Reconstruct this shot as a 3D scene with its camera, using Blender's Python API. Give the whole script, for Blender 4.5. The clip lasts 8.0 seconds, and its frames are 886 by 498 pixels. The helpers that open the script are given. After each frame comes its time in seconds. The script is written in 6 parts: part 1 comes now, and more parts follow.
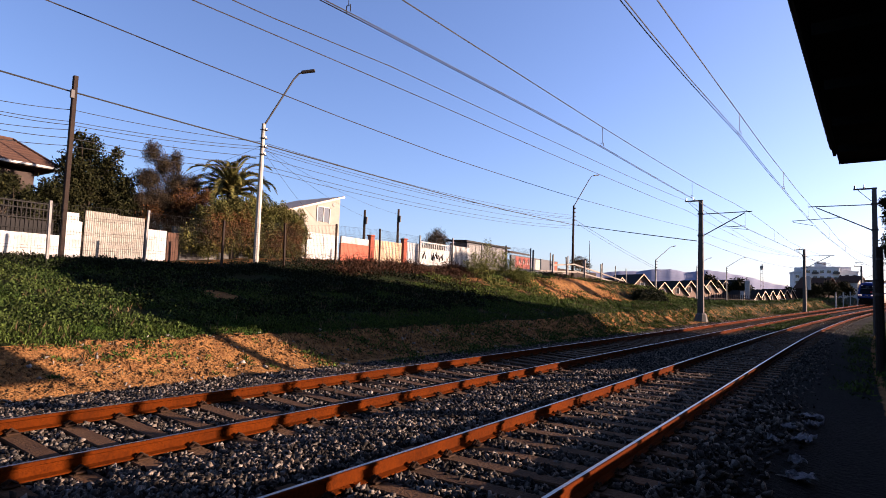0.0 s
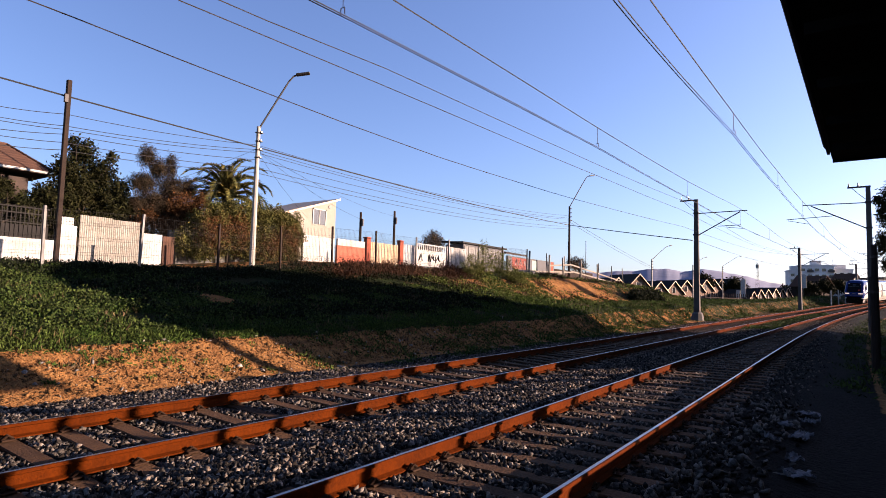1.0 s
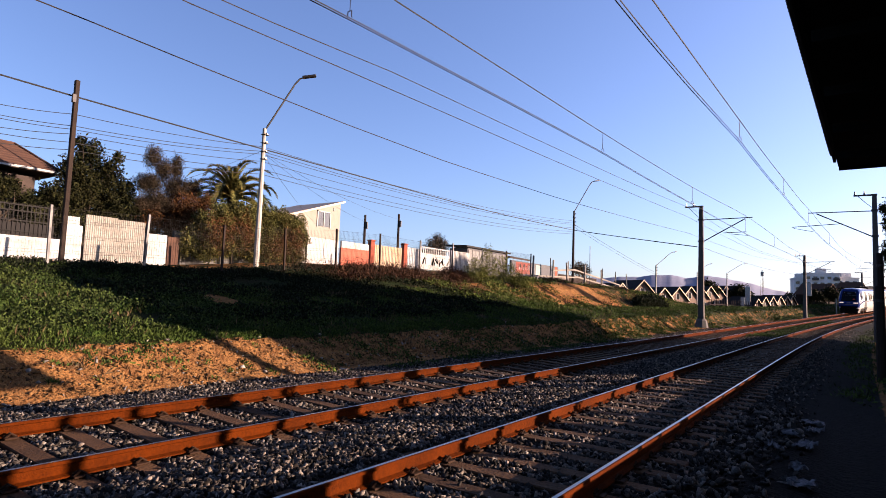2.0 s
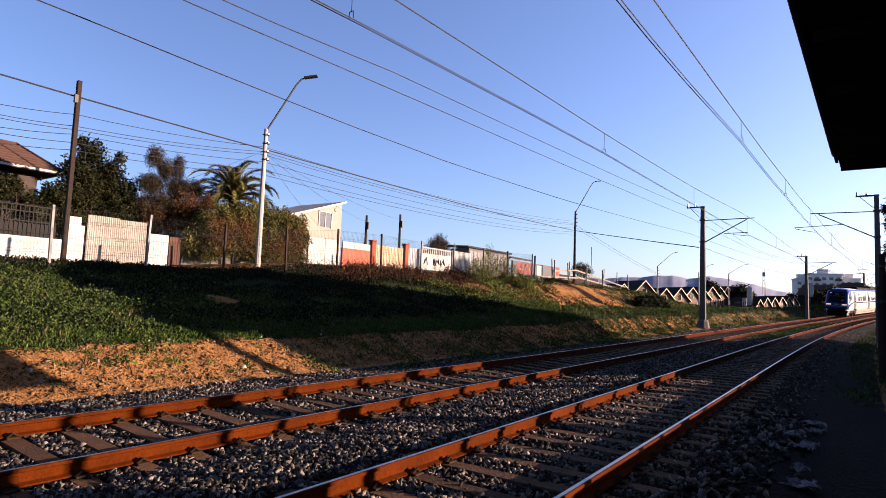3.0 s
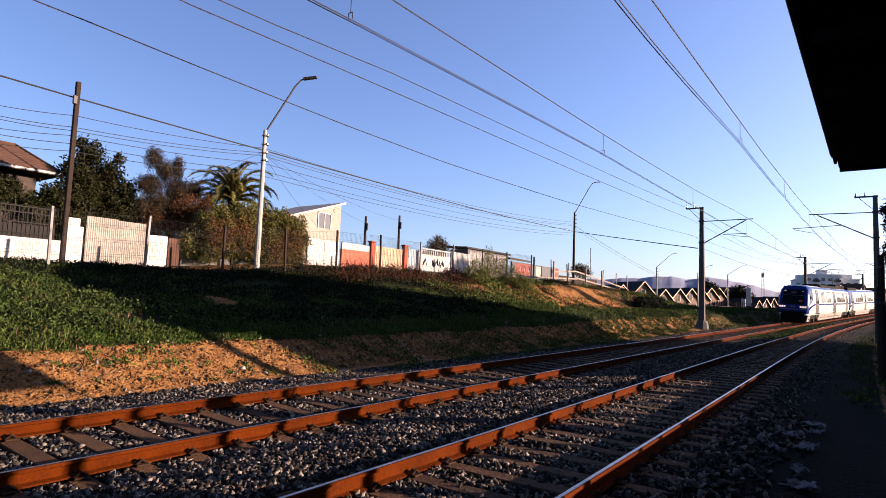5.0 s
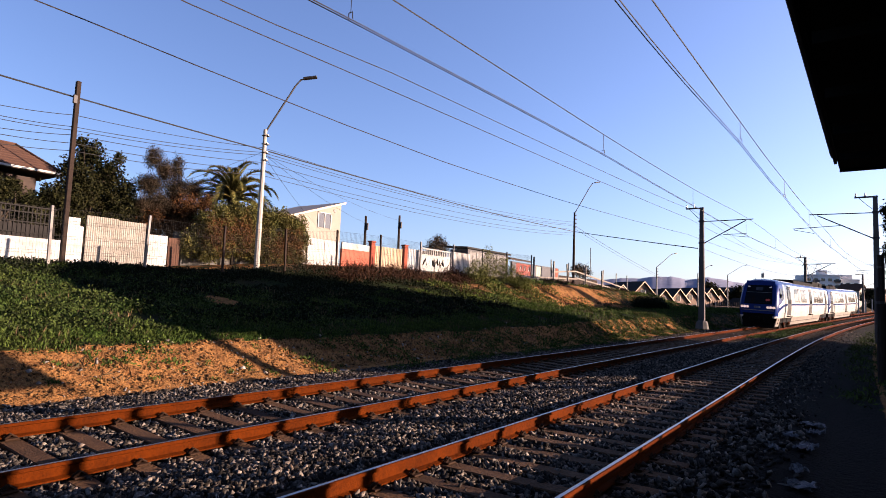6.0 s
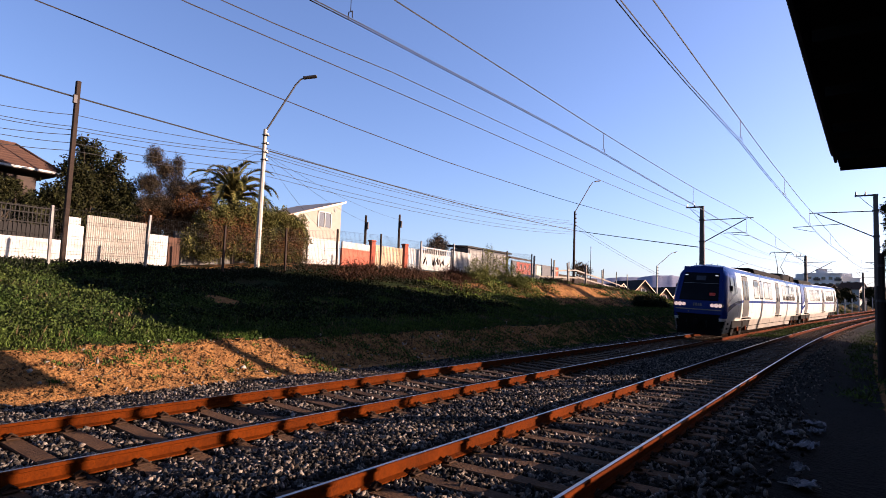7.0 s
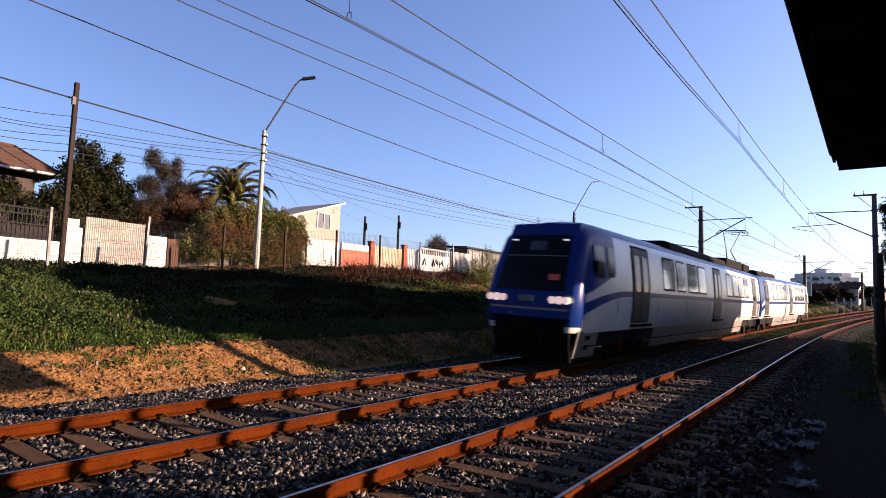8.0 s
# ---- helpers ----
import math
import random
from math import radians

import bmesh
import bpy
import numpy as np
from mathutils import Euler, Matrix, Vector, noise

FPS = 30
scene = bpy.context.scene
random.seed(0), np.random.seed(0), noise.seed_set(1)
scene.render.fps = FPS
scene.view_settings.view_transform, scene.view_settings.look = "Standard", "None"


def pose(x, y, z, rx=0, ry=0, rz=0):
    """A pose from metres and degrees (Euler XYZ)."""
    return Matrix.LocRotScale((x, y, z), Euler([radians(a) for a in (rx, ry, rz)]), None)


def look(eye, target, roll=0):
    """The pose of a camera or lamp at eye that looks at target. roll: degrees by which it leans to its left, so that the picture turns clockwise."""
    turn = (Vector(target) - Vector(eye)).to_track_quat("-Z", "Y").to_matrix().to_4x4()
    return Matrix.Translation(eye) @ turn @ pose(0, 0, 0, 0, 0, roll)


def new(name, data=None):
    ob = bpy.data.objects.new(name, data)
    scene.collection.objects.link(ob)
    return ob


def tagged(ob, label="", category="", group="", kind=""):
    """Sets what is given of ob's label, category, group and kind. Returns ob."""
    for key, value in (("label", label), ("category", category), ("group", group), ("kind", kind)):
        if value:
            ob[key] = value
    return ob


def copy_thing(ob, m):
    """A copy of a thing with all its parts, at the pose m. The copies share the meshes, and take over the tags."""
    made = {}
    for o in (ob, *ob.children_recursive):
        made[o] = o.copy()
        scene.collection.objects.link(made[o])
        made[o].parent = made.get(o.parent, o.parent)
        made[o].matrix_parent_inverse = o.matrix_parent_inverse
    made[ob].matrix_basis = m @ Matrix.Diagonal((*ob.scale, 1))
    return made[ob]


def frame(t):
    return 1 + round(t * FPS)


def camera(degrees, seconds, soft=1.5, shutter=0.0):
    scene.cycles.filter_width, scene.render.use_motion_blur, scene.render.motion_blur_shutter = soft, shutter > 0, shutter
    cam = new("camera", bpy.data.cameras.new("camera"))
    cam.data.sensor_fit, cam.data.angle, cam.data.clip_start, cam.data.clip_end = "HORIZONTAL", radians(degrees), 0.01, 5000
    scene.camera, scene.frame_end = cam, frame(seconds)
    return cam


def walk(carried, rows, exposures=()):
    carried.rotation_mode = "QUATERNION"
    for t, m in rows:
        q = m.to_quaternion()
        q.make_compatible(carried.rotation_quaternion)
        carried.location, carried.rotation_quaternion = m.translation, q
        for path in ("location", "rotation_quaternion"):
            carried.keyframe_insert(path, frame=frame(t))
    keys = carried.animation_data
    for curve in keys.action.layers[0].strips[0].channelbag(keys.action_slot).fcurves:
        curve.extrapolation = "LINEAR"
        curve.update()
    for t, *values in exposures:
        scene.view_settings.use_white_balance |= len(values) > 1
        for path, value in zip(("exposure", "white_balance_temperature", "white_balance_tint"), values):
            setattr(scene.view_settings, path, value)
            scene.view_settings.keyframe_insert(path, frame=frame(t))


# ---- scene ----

# ---------------------------------------------------------------- camera
cam = camera(74.0, 8.0, 0.5, 0.35)
walk(cam, [
    (0.0, pose(0, 0, 1.632, 94.322, -1.970, 34.767)),
    (0.5, pose(0, 0, 1.632, 94.411, -1.800, 34.811)),
    (1.0, pose(0, 0, 1.632, 94.480, -1.447, 34.453)),
    (1.5, pose(0, 0, 1.632, 94.770, -1.937, 34.574)),
    (3.0, pose(0, 0, 1.632, 94.847, -2.195, 34.906)),
    (3.5, pose(0, 0, 1.632, 94.853, -2.243, 34.898)),
    (4.0, pose(0, 0, 1.632, 94.911, -2.243, 34.880)),
    (4.5, pose(0, 0, 1.632, 94.948, -2.152, 34.833)),
    (6.0, pose(0, 0, 1.632, 94.940, -2.215, 34.824)),
    (6.5, pose(0, 0, 1.632, 94.918, -2.230, 34.823)),
    (7.0, pose(0, 0, 1.632, 94.854, -2.118, 34.855)),
    (7.5, pose(0, 0, 1.632, 94.860, -1.987, 34.844)),
    (8.0, pose(0, 0, 1.632, 94.929, -1.972, 34.789)),
], exposures=[(0.0, 2.3, 6700, 32), (8.0, 2.3, 6700, 32)])

# ---------------------------------------------------------------- sky and sun
SUN_AZ = 59.0      # degrees from +y towards +x
SUN_EL = 10.5
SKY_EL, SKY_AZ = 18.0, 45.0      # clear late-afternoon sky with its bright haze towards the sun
world = bpy.data.worlds.new("sky")
scene.world = world
world.use_nodes = True
wn = world.node_tree
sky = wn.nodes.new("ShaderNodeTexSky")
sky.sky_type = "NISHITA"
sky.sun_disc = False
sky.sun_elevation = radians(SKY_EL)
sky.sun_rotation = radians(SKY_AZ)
sky.altitude = 100
sky.air_density = 1.0
sky.dust_density = 1.2
sky.ozone_density = 5.0
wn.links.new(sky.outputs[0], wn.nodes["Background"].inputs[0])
wn.nodes["Background"].inputs[1].default_value = 0.05
sun = new("sun", bpy.data.lights.new("sun", "SUN"))
sun.data.energy = 5.0
sun.data.angle = radians(0.5)
sun.data.color = (1.0, 0.83, 0.61)
sd = Vector((math.sin(radians(SUN_AZ)) * math.cos(radians(SUN_EL)), math.cos(radians(SUN_AZ)) * math.cos(radians(SUN_EL)), math.sin(radians(SUN_EL))))
sun.matrix_world = look(sd * 300, (0, 0, 0))


# ---------------------------------------------------------------- materials
# factor on dull base colours, so that their shaded parts render darker
SHADE_DIM = 0.42


def mat(name, col, rough=0.8, metal=0.0, col2=None, scale=3.0, fine=40.0, amount=0.5, bump=0.0, bump_scale=60.0, spec=0.5, rand=0.0, emit=None, coords="Object", undimmed=False):
    """A surface with variation at two scales, relief, and a change from piece to piece; dull ones are darkened to
    deepen their shade.
    """
    if max(col) < 0.45 and metal < 0.5 and not undimmed:
        col = tuple(c * SHADE_DIM for c in col)
        col2 = tuple(c * SHADE_DIM for c in col2) if col2 else None
    m = bpy.data.materials.new(name)
    m.use_nodes = True
    nt = m.node_tree
    b = nt.nodes["Principled BSDF"]
    b.inputs["Roughness"].default_value = rough
    b.inputs["Metallic"].default_value = metal
    b.inputs["Specular IOR Level"].default_value = spec if rough < 0.7 else spec * 0.2
    tc = nt.nodes.new("ShaderNodeTexCoord")
    c2 = col2 or tuple(c * 0.6 for c in col)
    n1 = nt.nodes.new("ShaderNodeTexNoise")
    n1.inputs["Scale"].default_value = scale
    n1.inputs["Detail"].default_value = 6
    n2 = nt.nodes.new("ShaderNodeTexNoise")
    n2.inputs["Scale"].default_value = fine
    n2.inputs["Detail"].default_value = 3
    for n in (n1, n2):
        nt.links.new(tc.outputs[coords], n.inputs["Vector"])
    add = nt.nodes.new("ShaderNodeMath")
    add.operation = "ADD"
    nt.links.new(n1.outputs[0], add.inputs[0])
    nt.links.new(n2.outputs[0], add.inputs[1])
    ramp = nt.nodes.new("ShaderNodeMapRange")
    ramp.inputs[1].default_value, ramp.inputs[2].default_value = 0.75, 1.25
    ramp.inputs[4].default_value = min(1.0, amount * 2)
    nt.links.new(add.outputs[0], ramp.inputs[0])
    mix = nt.nodes.new("ShaderNodeMix")
    mix.data_type = "RGBA"
    mix.inputs["A"].default_value = (*col, 1)
    mix.inputs["B"].default_value = (*c2, 1)
    nt.links.new(ramp.outputs[0], mix.inputs["Factor"])
    out = mix.outputs["Result"]
    if rand:
        geo = nt.nodes.new("ShaderNodeNewGeometry")
        info = nt.nodes.new("ShaderNodeObjectInfo")
        s = nt.nodes.new("ShaderNodeMath")
        s.operation = "ADD"
        nt.links.new(geo.outputs["Random Per Island"], s.inputs[0])
        nt.links.new(info.outputs["Random"], s.inputs[1])
        mr = nt.nodes.new("ShaderNodeMapRange")
        mr.inputs[3].default_value, mr.inputs[4].default_value = 1 - rand, 1 + rand
        fr = nt.nodes.new("ShaderNodeMath")
        fr.operation = "FRACT"
        nt.links.new(s.outputs[0], fr.inputs[0])
        nt.links.new(fr.outputs[0], mr.inputs[0])
        hsv = nt.nodes.new("ShaderNodeHueSaturation")
        nt.links.new(mr.outputs[0], hsv.inputs["Value"])
        nt.links.new(out, hsv.inputs["Color"])
        out = hsv.outputs[0]
    nt.links.new(out, b.inputs["Base Color"])
    if bump:
        n3 = nt.nodes.new("ShaderNodeTexNoise")
        n3.inputs["Scale"].default_value = bump_scale
        n3.inputs["Detail"].default_value = 4
        nt.links.new(tc.outputs[coords], n3.inputs["Vector"])
        bp = nt.nodes.new("ShaderNodeBump")
        bp.inputs["Strength"].default_value = bump
        bp.inputs["Distance"].default_value = 0.03
        nt.links.new(n3.outputs[0], bp.inputs["Height"])
        nt.links.new(bp.outputs[0], b.inputs["Normal"])
    if emit:
        b.inputs["Emission Color"].default_value = (*emit[:3], 1)
        b.inputs["Emission Strength"].default_value = emit[3]
    return m


M_RUST = mat("rusty_steel", (0.13, 0.0245, 0.0015), 0.85, 0, (0.065, 0.013, 0.0015), 2.0, 30, 0.5, 0.4, 80, spec=0.1)
M_POLISH = mat("polished_steel", (0.36, 0.355, 0.35), 0.3, 1.0, (0.2, 0.18, 0.16), 1.5, 20, 0.4)
M_CLIP = mat("dark_rusty_iron", (0.063, 0.0315, 0.0175), 0.8, 0.3, None, 8, 60)
M_SLEEPER = mat("weathered_sleeper_wood", (0.15, 0.077, 0.037), 0.9, 0, (0.07, 0.037, 0.02), 2.0, 25, 0.6, 0.5, 30, rand=0.35)
M_STONE = mat("crushed_stone", (0.19, 0.172, 0.15), 0.9, 0, (0.075, 0.05, 0.033), 5, 60, 0.5, 0.3, 60, rand=0.8)
def speckled(m, lo, hi, power):
    """Most pieces dark, a few pale: bends the change from piece to piece."""
    nt = m.node_tree
    mr = [n for n in nt.nodes if n.type == "MAP_RANGE" and n.inputs[0].links[0].from_node.type == "MATH" and n.inputs[0].links[0].from_node.operation == "FRACT"][0]
    src = mr.inputs[0].links[0].from_socket
    pw = nt.nodes.new("ShaderNodeMath")
    pw.operation = "POWER"
    pw.inputs[1].default_value = power
    nt.links.new(src, pw.inputs[0])
    nt.links.new(pw.outputs[0], mr.inputs[0])
    mr.inputs[3].default_value, mr.inputs[4].default_value = lo, hi


speckled(M_STONE, 0.12, 2.6, 2.6)
M_PALE = mat("pale_rubble", (0.40, 0.37, 0.33), 0.9, 0, (0.285, 0.2475, 0.21), 6, 60, 0.5, 0.3, rand=0.3)
M_CONC = mat("concrete", (0.2, 0.19, 0.175), 0.85, 0, (0.13, 0.122, 0.11), 1.0, 25, 0.5, 0.2, 40)
M_MAST = mat("aged_mast_concrete", (0.156, 0.143, 0.13), 0.85, 0, (0.104, 0.09425, 0.0845), 1.2, 25, 0.5, 0.2, 40)
M_DARKSTEEL = mat("dark_painted_steel", (0.03, 0.027, 0.027), 0.6, 0.4, (0.048, 0.036, 0.03), 3, 40, 0.4)
M_GALV = mat("galvanised_steel", (0.168, 0.161, 0.147), 0.6, 0.3, (0.112, 0.1085, 0.098), 4, 50, 0.4)
M_WIRE = mat("weathered_copper_wire", (0.036, 0.03, 0.03), 0.5, 0.6, None, 1, 10)
M_CABLE = mat("black_cable", (0.015, 0.015, 0.016), 0.6, 0, None, 1, 10)
M_INSUL = mat("brown_insulator", (0.12, 0.05, 0.03), 0.25, 0, None, 3, 20)
M_WOODPOLE = mat("tarred_timber_pole", (0.05, 0.033, 0.024), 0.9, 0, (0.03, 0.021, 0.017), 1.5, 20, 0.5, 0.4, 20)
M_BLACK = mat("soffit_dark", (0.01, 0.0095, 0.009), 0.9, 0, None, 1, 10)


# ---------------------------------------------------------------- mesh helpers
class Geo:
    """Vertices and faces of one mesh part."""

    def __init__(self):
        self.v, self.f, self.mi = [], [], []

    def add(self, verts, faces, mi=0):
        n = len(self.v)
        self.v.extend(tuple(p) for p in verts)
        self.f.extend(tuple(i + n for i in f) for f in faces)
        self.mi.extend([mi] * len(faces))
        return self

    def box(self, x0, x1, y0, y1, z0, z1, m=None, c=0.0, mi=0):
        """A box, its edges cut back by c."""
        if c <= 0:
            vs = [(x, y, z) for z in (z0, z1) for y in (y0, y1) for x in (x0, x1)]
            fs = [(0, 2, 3, 1), (4, 5, 7, 6), (0, 1, 5, 4), (2, 6, 7, 3), (0, 4, 6, 2), (1, 3, 7, 5)]
        else:
            vs, fs = [], []
            idx = {}
            for sx in (0, 1):
                for sy in (0, 1):
                    for sz in (0, 1):
                        X, Y, Z = (x0, x1)[sx], (y0, y1)[sy], (z0, z1)[sz]
                        ix, iy, iz = X + c * (1 - 2 * sx), Y + c * (1 - 2 * sy), Z + c * (1 - 2 * sz)
                        for a, p in ((0, (X, iy, iz)), (1, (ix, Y, iz)), (2, (ix, iy, Z))):
                            idx[sx, sy, sz, a] = len(vs)
                            vs.append(p)
            g = idx
            for s in (0, 1):
                q = [g[s, 0, 0, 0], g[s, 1, 0, 0], g[s, 1, 1, 0], g[s, 0, 1, 0]]
                fs.append(tuple(q if s else q[::-1]))
                q = [g[0, s, 0, 1], g[1, s, 0, 1], g[1, s, 1, 1], g[0, s, 1, 1]]
                fs.append(tuple(q[::-1] if s else q))
                q = [g[0, 0, s, 2], g[1, 0, s, 2], g[1, 1, s, 2], g[0, 1, s, 2]]
                fs.append(tuple(q if s else q[::-1]))
            for a in (0, 1):
                for b in (0, 1):
                    fs.append((g[a, b, 0, 0], g[a, b, 1, 0], g[a, b, 1, 1], g[a, b, 0, 1]))
                    fs.append((g[a, 0, b, 0], g[a, 1, b, 0], g[a, 1, b, 2], g[a, 0, b, 2]))
                    fs.append((g[0, a, b, 1], g[1, a, b, 1], g[1, a, b, 2], g[0, a, b, 2]))
            for a in (0, 1):
                for b in (0, 1):
                    for d in (0, 1):
                        fs.append((g[a, b, d, 0], g[a, b, d, 1], g[a, b, d, 2]))
        if m is not None:
            vs = [m @ Vector(p) for p in vs]
        return self.add(vs, fs, mi)

    def tube(self, pts, r, n=6, r1=None, cap=True):
        """A round bar through the points, from radius r to r1."""
        pts = [Vector(p) for p in pts]
        r1 = r if r1 is None else r1
        vs, fs = [], []
        for i, p in enumerate(pts):
            d = (pts[min(i + 1, len(pts) - 1)] - pts[max(i - 1, 0)]).normalized()
            a = d.cross(Vector((0, 0, 1)) if abs(d.z) < 0.9 else Vector((1, 0, 0))).normalized()
            b = d.cross(a)
            k = r + (r1 - r) * i / max(1, len(pts) - 1)
            for j in range(n):
                t = 2 * math.pi * j / n
                vs.append(p + a * (k * math.cos(t)) + b * (k * math.sin(t)))
        for i in range(len(pts) - 1):
            for j in range(n):
                fs.append((i * n + j, i * n + (j + 1) % n, (i + 1) * n + (j + 1) % n, (i + 1) * n + j))
        if cap:
            fs.append(tuple(range(n))[::-1])
            fs.append(tuple(range((len(pts) - 1) * n, len(pts) * n)))
        return self.add(vs, fs)

    def prism(self, poly, a0, a1, axis="y"):
        """A flat outline drawn out along an axis; the outline's pairs are the two other axes in order."""
        n = len(poly)
        put = {"x": lambda p, a: (a, p[0], p[1]), "y": lambda p, a: (p[0], a, p[1]), "z": lambda p, a: (p[0], p[1], a)}[axis]
        vs = [put(p, a) for a in (a0, a1) for p in poly]
        fs = [tuple(range(n)), tuple(range(n, 2 * n))[::-1]]
        fs += [(i, i + n, (i + 1) % n + n, (i + 1) % n) for i in range(n)]
        return self.add(vs, fs)

    def quad(self, a, b, c, d):
        return self.add([a, b, c, d], [(0, 1, 2, 3)])

    def mesh(self, name, mats, smooth=False):
        me = bpy.data.meshes.new(name)
        me.from_pydata(self.v, [], self.f)
        for m in (mats if isinstance(mats, (list, tuple)) else [mats]):
            me.materials.append(m)
        if any(self.mi):
            me.polygons.foreach_set("material_index", self.mi)
        bm = bmesh.new()
        bm.from_mesh(me)
        if len(bm.faces) < 20000:
            bmesh.ops.recalc_face_normals(bm, faces=bm.faces)
        bm.to_mesh(me)
        bm.free()
        if smooth:
            me.polygons.foreach_set("use_smooth", [True] * len(me.polygons))
            me.set_sharp_from_angle(angle=radians(40))
        return me


def part(name, geo, material, parent=None, label="", smooth=False):
    """One mesh object, under a thing or a part where one is given."""
    ob = new(name, geo if isinstance(geo, bpy.types.Mesh) else geo.mesh(name, material, smooth))
    ob.parent = parent
    return tagged(ob, label)


def thing(name, label, category, m=None, group="", kind=""):
    ob = new(name)
    ob.empty_display_size = 0.2
    if m is not None:
        ob.matrix_basis = m
    return tagged(ob, label, category, group, kind)


def raw_mesh(name, verts, tris, material):
    """A mesh from arrays of vertices and triangles."""
    me = bpy.data.meshes.new(name)
    me.vertices.add(len(verts))
    me.vertices.foreach_set("co", np.asarray(verts, np.float32).ravel())
    me.loops.add(tris.size)
    me.loops.foreach_set("vertex_index", tris.astype(np.int32).ravel())
    me.polygons.add(len(tris))
    k = tris.shape[1]
    me.polygons.foreach_set("loop_start", np.arange(0, tris.size, k, dtype=np.int32))
    me.materials.append(material)
    me.update(calc_edges=True)
    me.validate()
    return me


# ---------------------------------------------------------------- the line's plan
def bend(y):
    """How far the line has swung to the right at y."""
    s = 8 * np.logaddexp(0, (np.minimum(y, 190.0) - 20.518) / 8)
    return 7.912e-4 * s * s + 0.268 * np.maximum(0, y - 190.0)


def climb(y):
    s = 8 * np.logaddexp(0, (np.minimum(y, 170.0) - 7.947) / 8)
    return 1.474e-4 * s * s


FAR_X, NEAR_X = -7.243, -2.98       # centre lines of the two tracks at y = 0
RAILS = ((-8.116, 0.0), (-6.37, -0.079), (-3.8535, -0.022), (-2.1075, -0.015))
LIP_Y = (0, 9, 16, 23, 32, 46, 60, 75, 95, 130)
LIP_Z = (2.1, 2.15, 2.3, 2.95, 3.2, 3.55, 3.45, 3.2, 1.6, 0.8)


def lerp(t, a, b):
    t = min(1.0, max(0.0, t))
    return a + (b - a) * t


P_S = (-28.0, -23.0, -20.0, -18.3, -16.8, -14.0, -13.2, -12.7, -12.2, -11.6, -11.1, -10.4, -9.6, -9.1, -8.5, -7.24, -6.2, -5.87, -5.1, -4.4, -4.1, -2.98, -1.85, -1.6, -1.05, -0.3, 1.0, 3.0)
P_NEAR = (0.62, 0.0, -0.42, -0.8, -1.15, -1.6, 0.55, 0.42, 0.1, -0.28, -0.40, -0.42, -0.34, -0.25, -0.205, -0.262, -0.3, -0.275, -0.22, -0.2, -0.222, -0.225, -0.222, -0.2, -0.27, -0.40, -0.42, -0.42)


def ground_z(x, y):
    yy = min(max(y, -15.0), 400.0)
    k = float(bend(yy))
    c = float(climb(yy))
    s = x - k
    if s > -11.6:
        z = c + float(np.interp(s, P_S, P_NEAR))
        if s > 3:
            z = c - 0.42
    else:
        lip = float(np.interp(yy, LIP_Y, LIP_Z))
        foot = 0.5 + 0.35 * lerp((yy - 18) / 20, 0, 1) + c
        wide = lerp((yy - 30) / 12, 0, 1)           # a grassy shelf below a steep cut
        xs = (-28.0, -23.0, lerp(wide, -21.5, -20.2), lerp(wide, -18.0, -17.2), -13.3, -12.9, -12.0, -11.6)
        mid = lerp(wide, foot + (lip - foot) * 0.52, foot + 0.25)
        zs = (lip + 0.45, lip, lerp(wide, lip - 0.28, lip - 0.25), mid, foot, foot - 0.16, c - 0.12, c - 0.28)
        z = float(np.interp(s if s > -14 else x + lerp((s + 14) / -5, -k, 0), xs, zs))
    if y > 80 and s < -14:
        z = lerp((y - 80) / 50 * min(1, (-14 - s) / 6), z, 0.7)
    if y > 150:
        z = lerp((y - 150) / 60, z, 1.5)
    n = noise.noise((x * 0.9, y * 0.9, 3.1)) * 0.06 + noise.noise((x * 0.3, y * 0.3, 7.7)) * 0.12
    if -13.6 < s < -11.4:
        n += (noise.noise((x * 3.1, y * 3.1, 1.0)) * 0.07 + noise.noise((x * 7, y * 7, 5.0)) * 0.03)
    if -22.0 < x < -16.5 and 34 < y < 90:
        n += 0.22 * noise.noise((x * 0.8, y * 0.7, 2.0)) + 0.12 * noise.noise((x * 2.2, y * 1.6, 8.0))
    soft = lerp((-s - 11.0) / 1.5, 0.12, 1) if s < 0 else 0.25
    return z + n * soft


def frange(a, b, d):
    return [a + d * i for i in range(int(round((b - a) / d)))]


